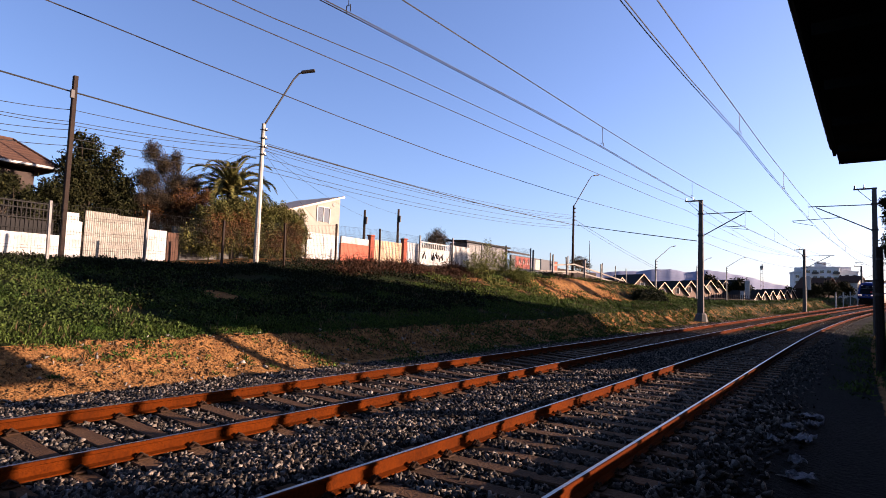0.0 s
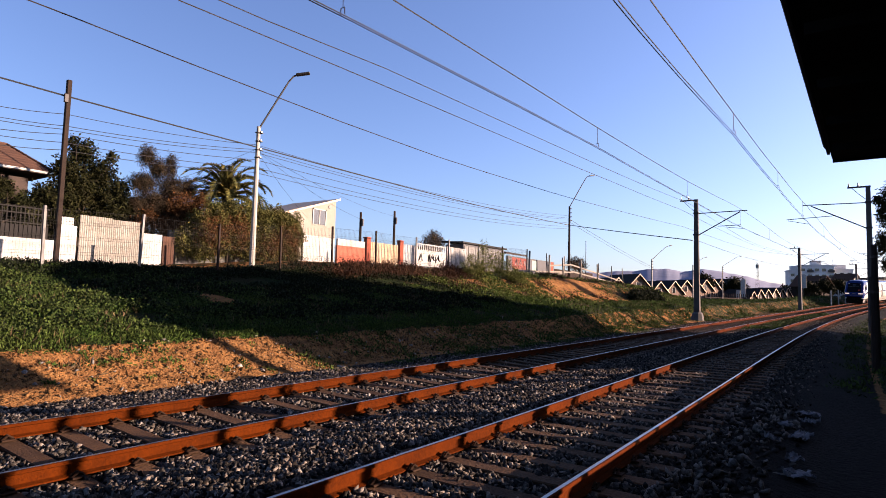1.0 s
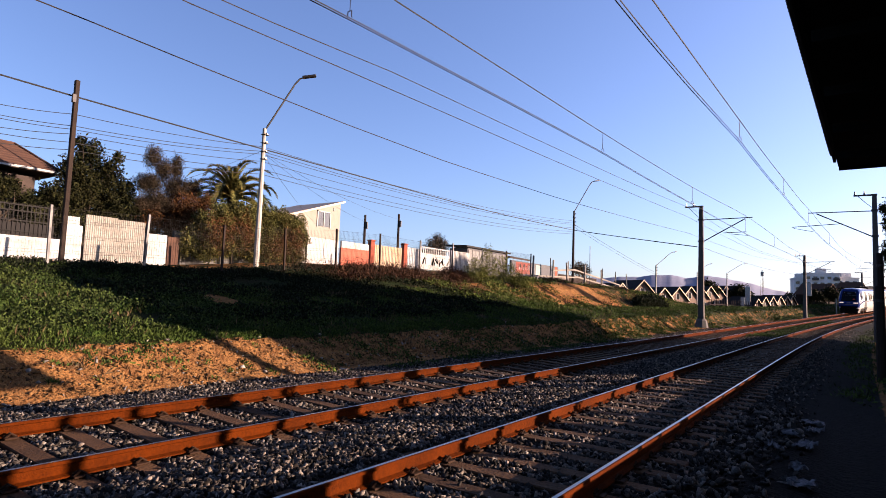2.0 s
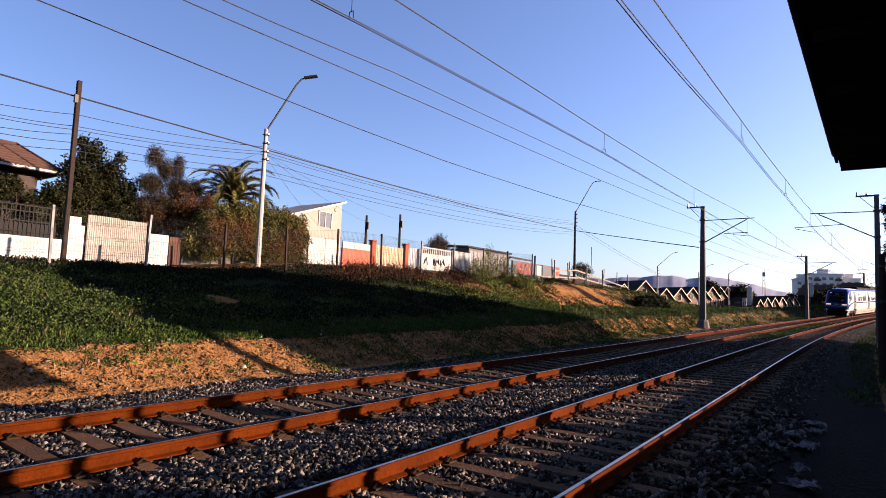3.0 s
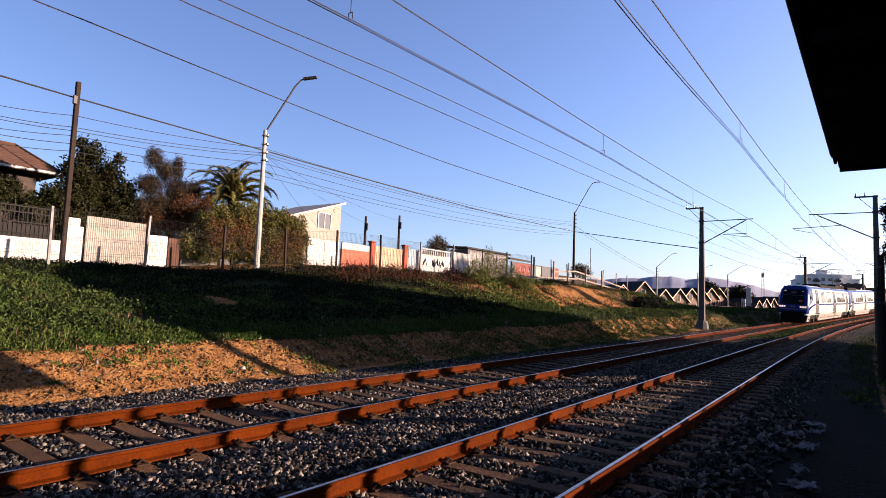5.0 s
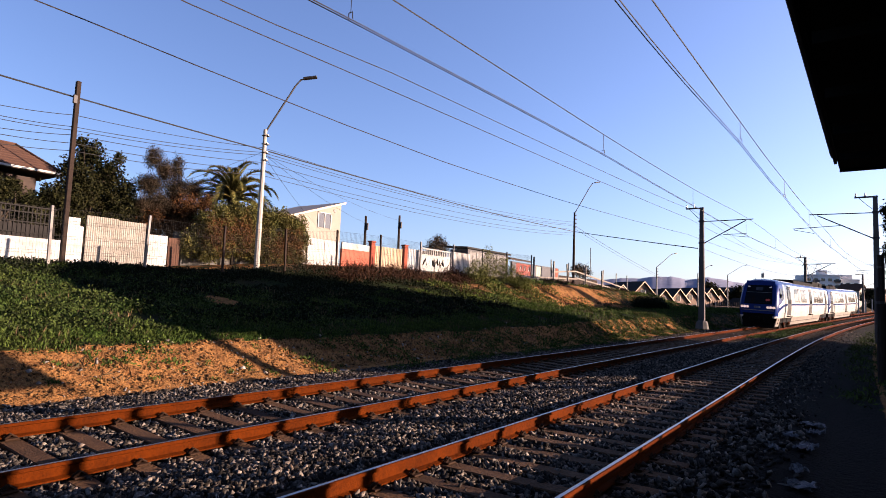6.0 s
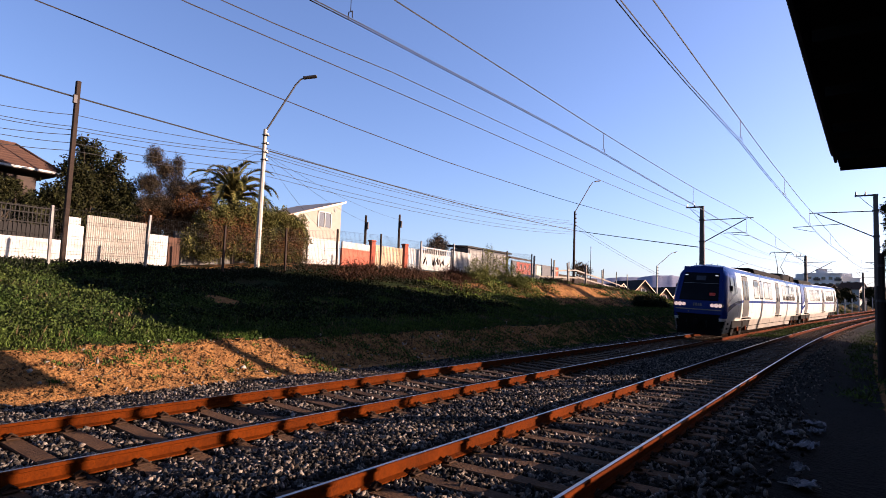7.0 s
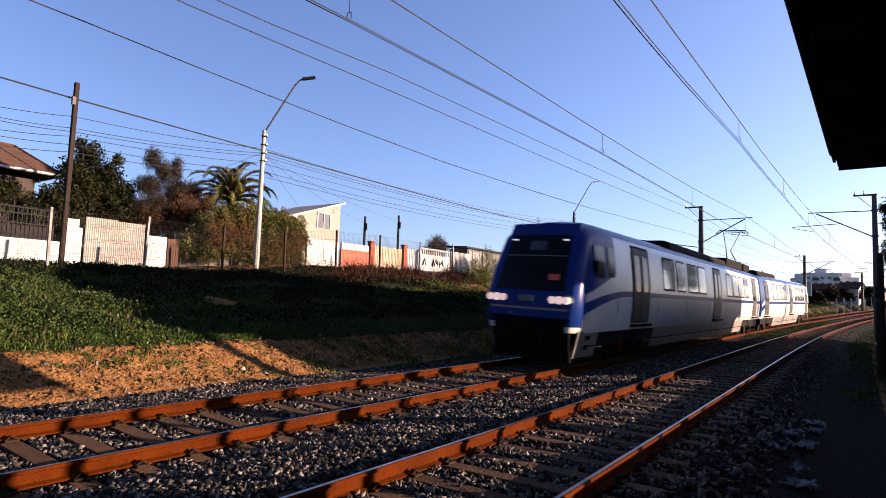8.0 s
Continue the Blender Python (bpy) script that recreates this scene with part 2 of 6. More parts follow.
def make_ground():
    xs = [-6000, -2500, -900, -400, -200, -120, -80, -60, -48, -40, -34, -30] + frange(-28, -14.5, 0.45) + frange(-14.5, -8.9, 0.16) + frange(-8.9, -0.8, 0.9) + frange(-0.8, 4, 0.3) + [4, 6, 10, 20, 45, 100, 300, 900, 2500, 6000]
    ys = [-3000, -600, -120, -40, -15, -8, -4] + frange(-2, 30, 0.25) + frange(30, 70, 0.6) + frange(70, 140, 2.5) + [140, 150, 160, 175, 190, 215, 250, 300, 400, 600, 1000, 2000, 4500]
    vs, so = [], []
    for y in ys:
        k = float(bend(min(max(y, -15), 140)))
        for x in xs:
            fade = max(0.0, 1 - max(0, abs(x) - 30) / 60)
            X = x + k * (fade if x > -14 else max(0.0, 1 - (-14 - x) / 6))
            vs.append((X, y, ground_z(X, y)))
            s = X - float(bend(min(max(y, -15), 190)))
            # how bare the ground is: 1 soil, 0 turf; 2 and more shade-dark stone grit
            wide = lerp((y - 30) / 12, 0, 1)
            a = 0.0
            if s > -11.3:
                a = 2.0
            elif s > -13.05:
                a = lerp((y - 22) / 12, 1.0, 0.6)
            elif y > 27.5 and -20.6 < X < -16.8 and y < 95:
                a = 0.64 if y < 38 else 0.8
            elif s < -22.6:
                a = 0.62
            if s > 0.6 and y > 14:
                a = 0.3
            # platform side takes the near-black grit, which paints in its shade
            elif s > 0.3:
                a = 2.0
            if y > 55 and -10.6 > s:
                a = min(a, 0.56)
            if ((X + 17.4) / 1.0) ** 2 + ((y - 12.0) / 0.6) ** 2 < 1.1:
                a = 0.9
            so.append(a)
    nx = len(xs)
    fs = [(j * nx + i, j * nx + i + 1, (j + 1) * nx + i + 1, (j + 1) * nx + i) for j in range(len(ys) - 1) for i in range(nx - 1)]
    me = bpy.data.meshes.new("ground")
    me.from_pydata(vs, [], fs)
    at = me.attributes.new("bare", "FLOAT", "POINT")
    at.data.foreach_set("value", so)
    me.polygons.foreach_set("use_smooth", [True] * len(me.polygons))
    m = bpy.data.materials.new("earth_and_turf")
    m.use_nodes = True
    nt = m.node_tree
    b = nt.nodes["Principled BSDF"]
    b.inputs["Roughness"].default_value = 0.95
    b.inputs["Specular IOR Level"].default_value = 0.03
    tc = nt.nodes.new("ShaderNodeTexCoord")

    def nz(scale, detail=5):
        n = nt.nodes.new("ShaderNodeTexNoise")
        n.inputs["Scale"].default_value = scale
        n.inputs["Detail"].default_value = detail
        nt.links.new(tc.outputs["Object"], n.inputs["Vector"])
        return n.outputs[0]

    def mixc(f, a, c, lo=0.4, hi=0.6):
        mr = nt.nodes.new("ShaderNodeMapRange")
        mr.inputs[1].default_value, mr.inputs[2].default_value = lo, hi
        nt.links.new(f, mr.inputs[0])
        x = nt.nodes.new("ShaderNodeMix")
        x.data_type = "RGBA"
        nt.links.new(mr.outputs[0], x.inputs["Factor"])
        for key, val in (("A", a), ("B", c)):
            if isinstance(val, tuple):
                x.inputs[key].default_value = (*val, 1)
            else:
                nt.links.new(val, x.inputs[key])
        return x.outputs["Result"]

    big, med, fin = nz(0.6), nz(4.0), nz(35.0)
    # turf is near black, lowered for the bank's shaded part
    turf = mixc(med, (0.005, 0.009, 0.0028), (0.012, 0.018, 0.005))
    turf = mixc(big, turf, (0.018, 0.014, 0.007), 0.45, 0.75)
    soil = mixc(med, (0.175, 0.08, 0.026), (0.10, 0.043, 0.015))
    soil = mixc(fin, soil, (0.195, 0.118, 0.05), 0.52, 0.75)
    soil = mixc(nz(9.0), soil, (0.052, 0.025, 0.0125), 0.58, 0.72)
    # stone grit coloured almost black to carry the shade beside and under the ballast
    shade_grit = mixc(fin, (0.010, 0.0088, 0.0075), (0.0045, 0.004, 0.0036))
    attr = nt.nodes.new("ShaderNodeAttribute")
    attr.attribute_name = "bare"
    ad = nt.nodes.new("ShaderNodeMath")
    ad.operation = "MULTIPLY_ADD"
    nt.links.new(nz(2.2, 8), ad.inputs[0])
    ad.inputs[1].default_value = 0.9
    ad.inputs[2].default_value = -0.45
    sm = nt.nodes.new("ShaderNodeMath")
    sm.operation = "ADD"
    nt.links.new(ad.outputs[0], sm.inputs[0])
    nt.links.new(attr.outputs["Fac"], sm.inputs[1])
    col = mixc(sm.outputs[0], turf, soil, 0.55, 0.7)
    col = mixc(sm.outputs[0], col, shade_grit, 1.35, 1.6)
    nt.links.new(col, b.inputs["Base Color"])
    bp = nt.nodes.new("ShaderNodeBump")
    bp.inputs["Strength"].default_value = 0.8
    bp.inputs["Distance"].default_value = 0.09
    nt.links.new(nz(14.0, 8), bp.inputs["Height"])
    nt.links.new(bp.outputs[0], b.inputs["Normal"])
    me.materials.append(m)
    tagged(new("ground", me), "orange earth bank with weedy turf beside the line", "ground", kind="structure")


make_ground()


# ---------------------------------------------------------------- tracks
def rail_mesh(x0, z0, y0, y1):
    prof = [(-0.07, -0.165), (-0.07, -0.15), (-0.012, -0.132), (-0.012, -0.045), (-0.036, -0.035), (-0.036, -0.006), (-0.027, -0.001), (-0.019, 0.0),
            (0.019, 0.0), (0.027, -0.001), (0.036, -0.006), (0.036, -0.035), (0.012, -0.045), (0.012, -0.132), (0.07, -0.15), (0.07, -0.165)]
    ys = frange(y0, 60, 0.5) + frange(60, y1, 3.0)
    g = Geo()
    n = len(prof)
    vs = []
    for y in ys:
        k, c = float(bend(y)), float(climb(y))
        vs += [(x0 + k + p[0], y, z0 + c + p[1]) for p in prof]
    fs, mi = [], []
    for j in range(len(ys) - 1):
        for i in range(n):
            fs.append((j * n + i, j * n + (i + 1) % n, (j + 1) * n + (i + 1) % n, (j + 1) * n + i))
            mi.append(1 if i == 7 else 0)
    g.add(vs, fs)
    g.mi = mi
    return g


SLEEPER = 0.6128


def make_track(label, rails, y0):
    t = thing("railway_track", label, "railway track", group="parallel railway tracks")
    for x0, z0 in rails:
        part("rail", rail_mesh(x0, z0, -9, 240), [M_RUST, M_POLISH], t, "rust-sided rail with a polished running surface")
    xc = (rails[0][0] + rails[1][0]) / 2
    zc = (rails[0][1] + rails[1][1]) / 2
    cant = math.atan2(rails[0][1] - rails[1][1], 1.746)
    sleeper = Geo().box(-1.37, 1.37, -0.115, 0.115, -0.36, -0.168, c=0.012).mesh("sleeper", M_SLEEPER)
    clip = Geo()
    clip.box(-0.05, 0.05, -0.07, 0.07, -0.165, -0.145, c=0.004)
    clip.tube([(-0.035, -0.055, -0.14), (-0.03, 0.0, -0.105), (-0.03, 0.05, -0.14)], 0.013, 5)
    clip.tube([(0.0, -0.05, -0.15), (0.01, 0.0, -0.105), (0.0, 0.06, -0.145)], 0.013, 5)
    clip = clip.mesh("rail_clip", M_CLIP)
    rnd = random.Random(5)
    far = Geo()
    k0 = -int((y0 + 6) / SLEEPER)
    for i in range(k0, 260):
        y = y0 + i * SLEEPER
        m = Matrix.Translation((xc + float(bend(y)), y, zc + float(climb(y)))) @ pose(0, 0, 0, 0, math.degrees(cant), rnd.uniform(-0.6, 0.6) - math.degrees(math.atan(float(bend(y + 1) - bend(y)))))
        if y < 62:
            s = part("sleeper", sleeper, None, t)
            s.matrix_basis = m @ pose(rnd.uniform(-0.05, 0.05), 0, rnd.uniform(-0.012, 0.004))
            if 1.5 < y < 34:
                for j, xo in enumerate((-0.873 - 0.105, -0.873 + 0.105, 0.873 - 0.105, 0.873 + 0.105)):
                    if j in (0, 2) and y > 14:
                        continue
                    o = part("rail_clip", clip, None, t)
                    o.matrix_basis = m @ pose(xo, 0, 0, 0, 0, 180 if j % 2 == 0 else 0)
        else:
            far.box(-1.37, 1.37, -0.115, 0.115, -0.36, -0.168, m=m)
    tagged(part("sleeper_row", far, M_SLEEPER, t), kind="stuff")


make_track("broad-gauge track with rust-brown rails on timber sleepers in ballast", RAILS[:2], 2.278)
make_track("nearer broad-gauge track with rust-brown rails and bright running surfaces", RAILS[2:], 2.55)


# ---------------------------------------------------------------- masts and overhead line
def cant_mast(m, side, height, near):
    """A concrete mast with a bracket over the track; side: +1 reaches towards +x."""
    t = thing("catenary_mast", "tall concrete overhead-line mast with steel bracket arms", "mast", m, "overhead-line masts")
    g = Geo()
    for z0, z1, w0, w1 in ((0, height, 0.21, 0.13),):
        g.add([(-w0, -w0, z0), (w0, -w0, z0), (w0, w0, z0), (-w0, w0, z0), (-w1, -w1, z1), (w1, -w1, z1), (w1, w1, z1), (-w1, w1, z1)],
              [(0, 3, 2, 1), (4, 5, 6, 7), (0, 1, 5, 4), (1, 2, 6, 5), (2, 3, 7, 6), (3, 0, 4, 7)])
    part("pole", g, M_MAST, t)
    part("footing", Geo().tube([(0, 0, -0.6), (0.02, 0, -0.12), (0.03, 0, 0.02)], 0.5, 9, 0.3), M_CONC, t, "rough concrete footing")
    s = side
    zs, zm = near
    pull = s > 0
    tip = 3.5 if pull else 3.8
    part("top_arm", Geo().tube([(s * 0.15, 0, zm - 0.02), (s * tip, 0, zm + 0.02)], 0.035, 6), M_DARKSTEEL, t)
    part("strut", Geo().tube([(s * 0.18, 0, zs), (s * (tip - 0.5), 0, zm - 0.06)], 0.04, 6), M_DARKSTEEL, t)
    if pull:
        part("registration_arm", Geo().tube([(s * 1.5, 0, zs + 0.6), (s * 3.05, 0, zs + 0.63)], 0.025, 6), M_DARKSTEEL, t)
        part("steady_arm", Geo().tube([(s * 2.1, 0, zs + 0.62), (s * 2.1, 0, zs + 0.5), (s * 3.2, 0, zs + 0.36)], 0.018, 6), M_DARKSTEEL, t)
    else:
        part("registration_arm", Geo().tube([(s * 1.95, 0, zs + 0.92), (s * 4.8, 0, zs + 0.79)], 0.025, 6), M_DARKSTEEL, t)
        part("steady_arm", Geo().tube([(s * 4.7, 0, zs + 0.79), (s * 4.7, 0, zs + 0.7), (s * 3.5, 0, zs + 0.42)], 0.018, 6), M_DARKSTEEL, t)
    part("feeder_bracket", Geo().box(-1.15, 0.16, -0.05, 0.05, height - 0.1, height).tube([(-0.9, 0, height - 0.1), (-0.5, 0, height - 0.55), (-0.15, 0, height - 0.9)], 0.02), M_DARKSTEEL, t)
    for x in (0.55, 1.08):
        part("insulator", Geo().tube([(-x, 0, height), (-x, 0, height + 0.07), (-x, 0, height + 0.08), (-x, 0, height + 0.25)], 0.06, 8, 0.03), M_INSUL, t)
    for z in (zm, zs):
        part("clamp", Geo().box(-0.2, 0.2, -0.2, 0.2, z - 0.05, z + 0.05), M_DARKSTEEL, t)
    return t


CONTACT = ((-20, 0, 7, 14, 20, 34, 48, 60, 70, 85, 93, 138, 260), (5.6, 6.1, 6.5, 6.78, 6.98, 7.16, 7.12, 7.1, 7.0, 6.45, 6.2, 5.6, 5.6))
NEAR_CONTACT = ((-20, 0, 8.8, 10.5, 13.3, 20.9, 34.5, 45.6, 60, 70, 85, 93, 138, 260), (5.9, 6.25, 6.44, 6.49, 6.62, 7.08, 7.41, 7.40, 7.2, 7.1, 6.55, 6.3, 5.7, 5.7))
NEAR_MESS = ((-20, 0, 10.7, 13.1, 20.9, 34.1, 49.3, 62, 70, 80, 93, 112, 138, 260), (7.2, 7.2, 7.32, 7.44, 7.8, 8.28, 8.51, 8.22, 7.75, 7.5, 7.45, 6.9, 7.0, 7.0))
MESS = ((-20, 0, 8, 14, 20, 34, 45, 50, 56, 62, 70, 80, 93, 112, 138, 260), (7.3, 7.3, 7.38, 7.55, 7.7, 8.09, 8.44, 8.5, 8.38, 8.12, 7.65, 7.4, 7.35, 6.8, 6.9, 6.9))


def line_z(tab, y):
    return float(np.interp(y, *tab) + climb(y))


def overhead(x0, contact, carrier, hung):
    t = thing("overhead_line", "contact and carrier wires of the overhead line with droppers", "overhead wire", group="overhead lines")
    ys = frange(-18, 70, 1.5) + frange(70, 240, 5)
    for o in (-0.032, 0.032):
        part("contact_wire", Geo().tube([(x0 + float(bend(y)) + o, y, line_z(contact, y)) for y in ys], 0.0105, 5), M_WIRE, t)
    part("carrier_wire", Geo().tube([(x0 + float(bend(y)), y, line_z(carrier, y)) for y in ys], 0.014, 5), M_WIRE, t)
    for y in hung:
        x = x0 + float(bend(y))
        a, b = line_z(contact, y), line_z(carrier, y)
        part("dropper", Geo().tube([(x, y, b), (x, y, a + 0.14)], 0.009, 4).tube([(x - 0.05, y, a + 0.02), (x - 0.045, y, a + 0.14), (x + 0.045, y, a + 0.14), (x + 0.05, y, a + 0.02)], 0.013, 4), M_WIRE, t)


overhead(FAR_X, CONTACT, MESS, (-6, 7.2, 20.0, 33.6, 49.2, 62, 76, 90, 104))
overhead(NEAR_X, NEAR_CONTACT, NEAR_MESS, (-6, 7.5, 20.9, 34.1, 47, 62, 76, 90, 104))
for x, y, side, b, top, zm, zs in ((-9.4, 47.65, 1, 0.82, 9.42, 8.35, 6.69), (1.3, 48.6, -1, None, 9.73, 8.61, 6.87)):
    b = ground_z(x, y) if b is None else b
    cant_mast(pose(x, y, b), side, top - b, (zs - b, zm - b))
for y, top in ((93.0, 9.27), (138.0, 9.6)):
    for side, xo in ((1, -9.45), (-1, 0.85)):
        x = xo + float(bend(y))
        b = ground_z(x, y)
        cant_mast(pose(x, y, b, 0, 0, -12), side, top - b, (top - 2.55 - b, top - 0.92 - b))


def wire(name, label, pts, r, sag=0.0, material=None, group="line-side wires"):
    """A wire through supports, hanging by sag between them."""
    out = []
    for a, b in zip(pts[:-1], pts[1:]):
        a, b = Vector(a), Vector(b)
        for i in range(12):
            f = i / 12
            p = a.lerp(b, f)
            p.z -= sag * 4 * f * (1 - f) * (b - a).length / 40
            out.append(p)
    out.append(Vector(pts[-1]))
    tagged(part(name, Geo().tube(out, r, 5), material or M_WIRE), label, "wire", group)


def feeder(x0, tab, r):
    pts = [(x0 + float(bend(y)), y, float(np.interp(y, *tab) + climb(y))) for y in frange(-20, 48, 2) + frange(48, 141, 5)]
    tagged(part("feeder_wire", Geo().tube(pts, r, 5), M_WIRE), "bare feeder wire strung between the masts", "wire", "line-side wires")


feeder(-10.35, ((-20, 6.7, 12.1, 23.7, 42.3, 47, 70, 93, 115, 138), (7.4, 7.43, 7.81, 8.2, 8.71, 8.85, 7.5, 7.3, 6.9, 7.0)), 0.012)
feeder(-10.3, ((-20, 5.9, 9.9, 14.9, 23.6, 31, 45.1, 70, 93, 115, 138), (7.1, 7.06, 7.21, 7.37, 7.6, 7.8, 8.06, 7.3, 7.1, 6.7, 6.8)), 0.012)
feeder(-9.95, ((-20, 3.4, 5.4, 9.7, 14.5, 22.9, 43.7, 70, 93, 115, 138), (6.0, 5.86, 5.8, 5.72, 5.71, 5.92, 6.71, 6.6, 7.2, 6.9, 7.2)), 0.011)


# ---------------------------------------------------------------- station side: canopy, unseen shadow-casting walls, posts and shed
M_PLASTER = mat("station_plaster", (0.315, 0.28, 0.231), 0.9, 0, (0.245, 0.217, 0.182), 1.5, 20, 0.5, 0.2)
M_SHEET = mat("dark_roof_sheet", (0.035, 0.0325, 0.03), 0.7, 0.2, None, 2, 20)


def make_station():
    t = thing("platform_canopy", "dark flat canopy roof over the station platform", "canopy", pose(-0.383, 0, 0, 0, 0, -1.43))
    y1, y0 = 8.56, -9.0
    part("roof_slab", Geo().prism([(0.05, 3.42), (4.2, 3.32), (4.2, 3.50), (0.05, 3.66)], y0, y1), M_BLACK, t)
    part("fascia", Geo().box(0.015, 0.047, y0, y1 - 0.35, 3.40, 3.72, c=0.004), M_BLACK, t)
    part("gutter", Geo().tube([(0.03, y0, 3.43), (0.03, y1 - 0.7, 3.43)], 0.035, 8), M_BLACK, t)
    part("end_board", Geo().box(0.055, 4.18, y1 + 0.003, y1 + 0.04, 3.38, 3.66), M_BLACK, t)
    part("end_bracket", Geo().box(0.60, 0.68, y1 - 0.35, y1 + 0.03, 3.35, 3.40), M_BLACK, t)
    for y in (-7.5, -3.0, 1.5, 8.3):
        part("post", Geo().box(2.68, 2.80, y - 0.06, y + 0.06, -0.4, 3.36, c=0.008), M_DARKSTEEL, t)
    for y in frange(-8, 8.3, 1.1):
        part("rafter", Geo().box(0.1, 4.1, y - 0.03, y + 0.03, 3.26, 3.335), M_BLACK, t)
    # unseen wall, its height set by where the near ground is shaded
    tagged(part("wall_caster", Geo().box(2.4, 2.59, 7.9, 19.98, -0.6, 0.92, c=0.02), M_PLASTER), "unseen low wall along the platform, shading the near ground", "wall", kind="structure")
    # two unseen walls, added to keep sky light off the near ground
    tagged(part("wall_closer", Geo().box(2.7, 2.95, -9.2, 7.8, -0.6, 3.3, c=0.02), M_PLASTER), "unseen plastered wall under the canopy, blocking sky light", "wall", kind="structure")
    tagged(part("wall_closer_end", Geo().box(-0.4, 2.69, -9.3, -9.05, -0.6, 3.3, c=0.02), M_PLASTER), "unseen plastered end wall under the canopy, blocking sky light", "wall", kind="structure")
    # unseen posts, spaced and sized to cast the dark bands across the rails
    f = thing("platform_fence", "unseen posts along the platform wall, casting bands on the rails", "fence")
    for y, w in ((9.87, 0.07), (10.75, 0.07), (12.05, 0.42), (13.35, 0.10), (15.2, 0.10), (16.9, 0.42), (18.4, 0.10)):
        part("post", Geo().box(2.42, 2.60, y - w / 2, y + w / 2, 0.9, 2.3 if w < 0.2 else 2.7, c=0.008), M_DARKSTEEL if w < 0.2 else M_PLASTER, f)
    # unseen shadow caster: wall, roof, eave and post follow the bank's shade edges
    h = thing("station_shed", "unseen building with a roof outline shaped to cast the bank's shade", "building")
    # side walls askew to the line, sheared along the sun to hold the shade's outline
    wall = Geo().prism([(19.9, -0.6), (19.9, 3.95), (26, 7.3), (32.6, 7.3), (37.4, 4.7), (41.6, 4.3), (41.6, -0.6)], 2.6, 9.5, "x")
    roof = Geo().prism([(19.7, 3.95), (19.7, 5.3), (22.0, 6.65), (25.0, 8.0), (28.0, 9.05), (33.0, 8.9), (37.4, 5.05), (42.9, 4.6), (42.9, 4.4), (38.0, 4.8), (32.8, 7.4), (26.1, 7.4)], 2.45, 9.8, "x")
    for g in (wall, roof):
        g.v = [(x, y + 0.62 * (x - 2.6), z) for x, y, z in g.v]
    part("wall", wall, M_PLASTER, h)
    part("roof", roof, M_SHEET, h)
    part("eave", Geo().prism([(18.2, 4.05), (18.2, 4.5), (19.68, 5.28), (19.68, 4.0)], 2.45, 2.8, "x"), M_SHEET, h, "unseen eave over a post, shaped to shade the earth cut")
    for y in (18.2,):
        part("band_post", Geo().box(2.5, 2.68, y - 0.18, y + 0.1, -0.6, 4.05, c=0.01), M_DARKSTEEL, h)
    # unseen board, added to cast the shadow patch at the cut's left end
    g = thing("station_sign", "unseen board on two posts, casting a dark patch on the soil", "sign board")
    part("board", Geo().box(2.5, 2.56, 11.7, 13.7, 2.9, 3.8, c=0.01), M_DARKSTEEL, g)
    for y in (11.9, 13.5):
        part("post", Geo().box(2.44, 2.5, y - 0.03, y + 0.03, 0.9, 3.8), M_DARKSTEEL, g)
    # unseen low wall beyond the shed, added to shade the rails there
    tagged(part("wall_caster_far", Geo().box(2.9, 3.1, 41.5, 47.0, -0.6, 1.7), M_PLASTER), "unseen low wall shading the far stretch of rail", "wall", kind="structure")


make_station()

# dark timber posts by the line at the platform's end
for x, y, h, r in ((0.86, 27.5, 4.3, 0.12), (0.66, 22.4, 2.9, 0.11), (0.98, 30.0, 2.9, 0.03)):
    z = ground_z(x, y)
    p = thing("timber_post", "dark weathered timber post beside the track", "post", pose(x, y, z), "line-side posts")
    part("shaft", Geo().tube([(0, 0, -0.3), (0, 0, h)], r, 8, r * 0.9), M_WOODPOLE, p)
    part("band", Geo().tube([(0, 0, h - 0.5), (0, 0, h - 0.42)], r * 1.15, 8), M_DARKSTEEL, p)


# ---------------------------------------------------------------- street poles, lamps and cables
M_POLE = mat("pale_pole_concrete", (0.27, 0.25, 0.215), 0.85, 0, (0.19, 0.175, 0.15), 1.2, 20, 0.5, 0.2, 40, undimmed=True)


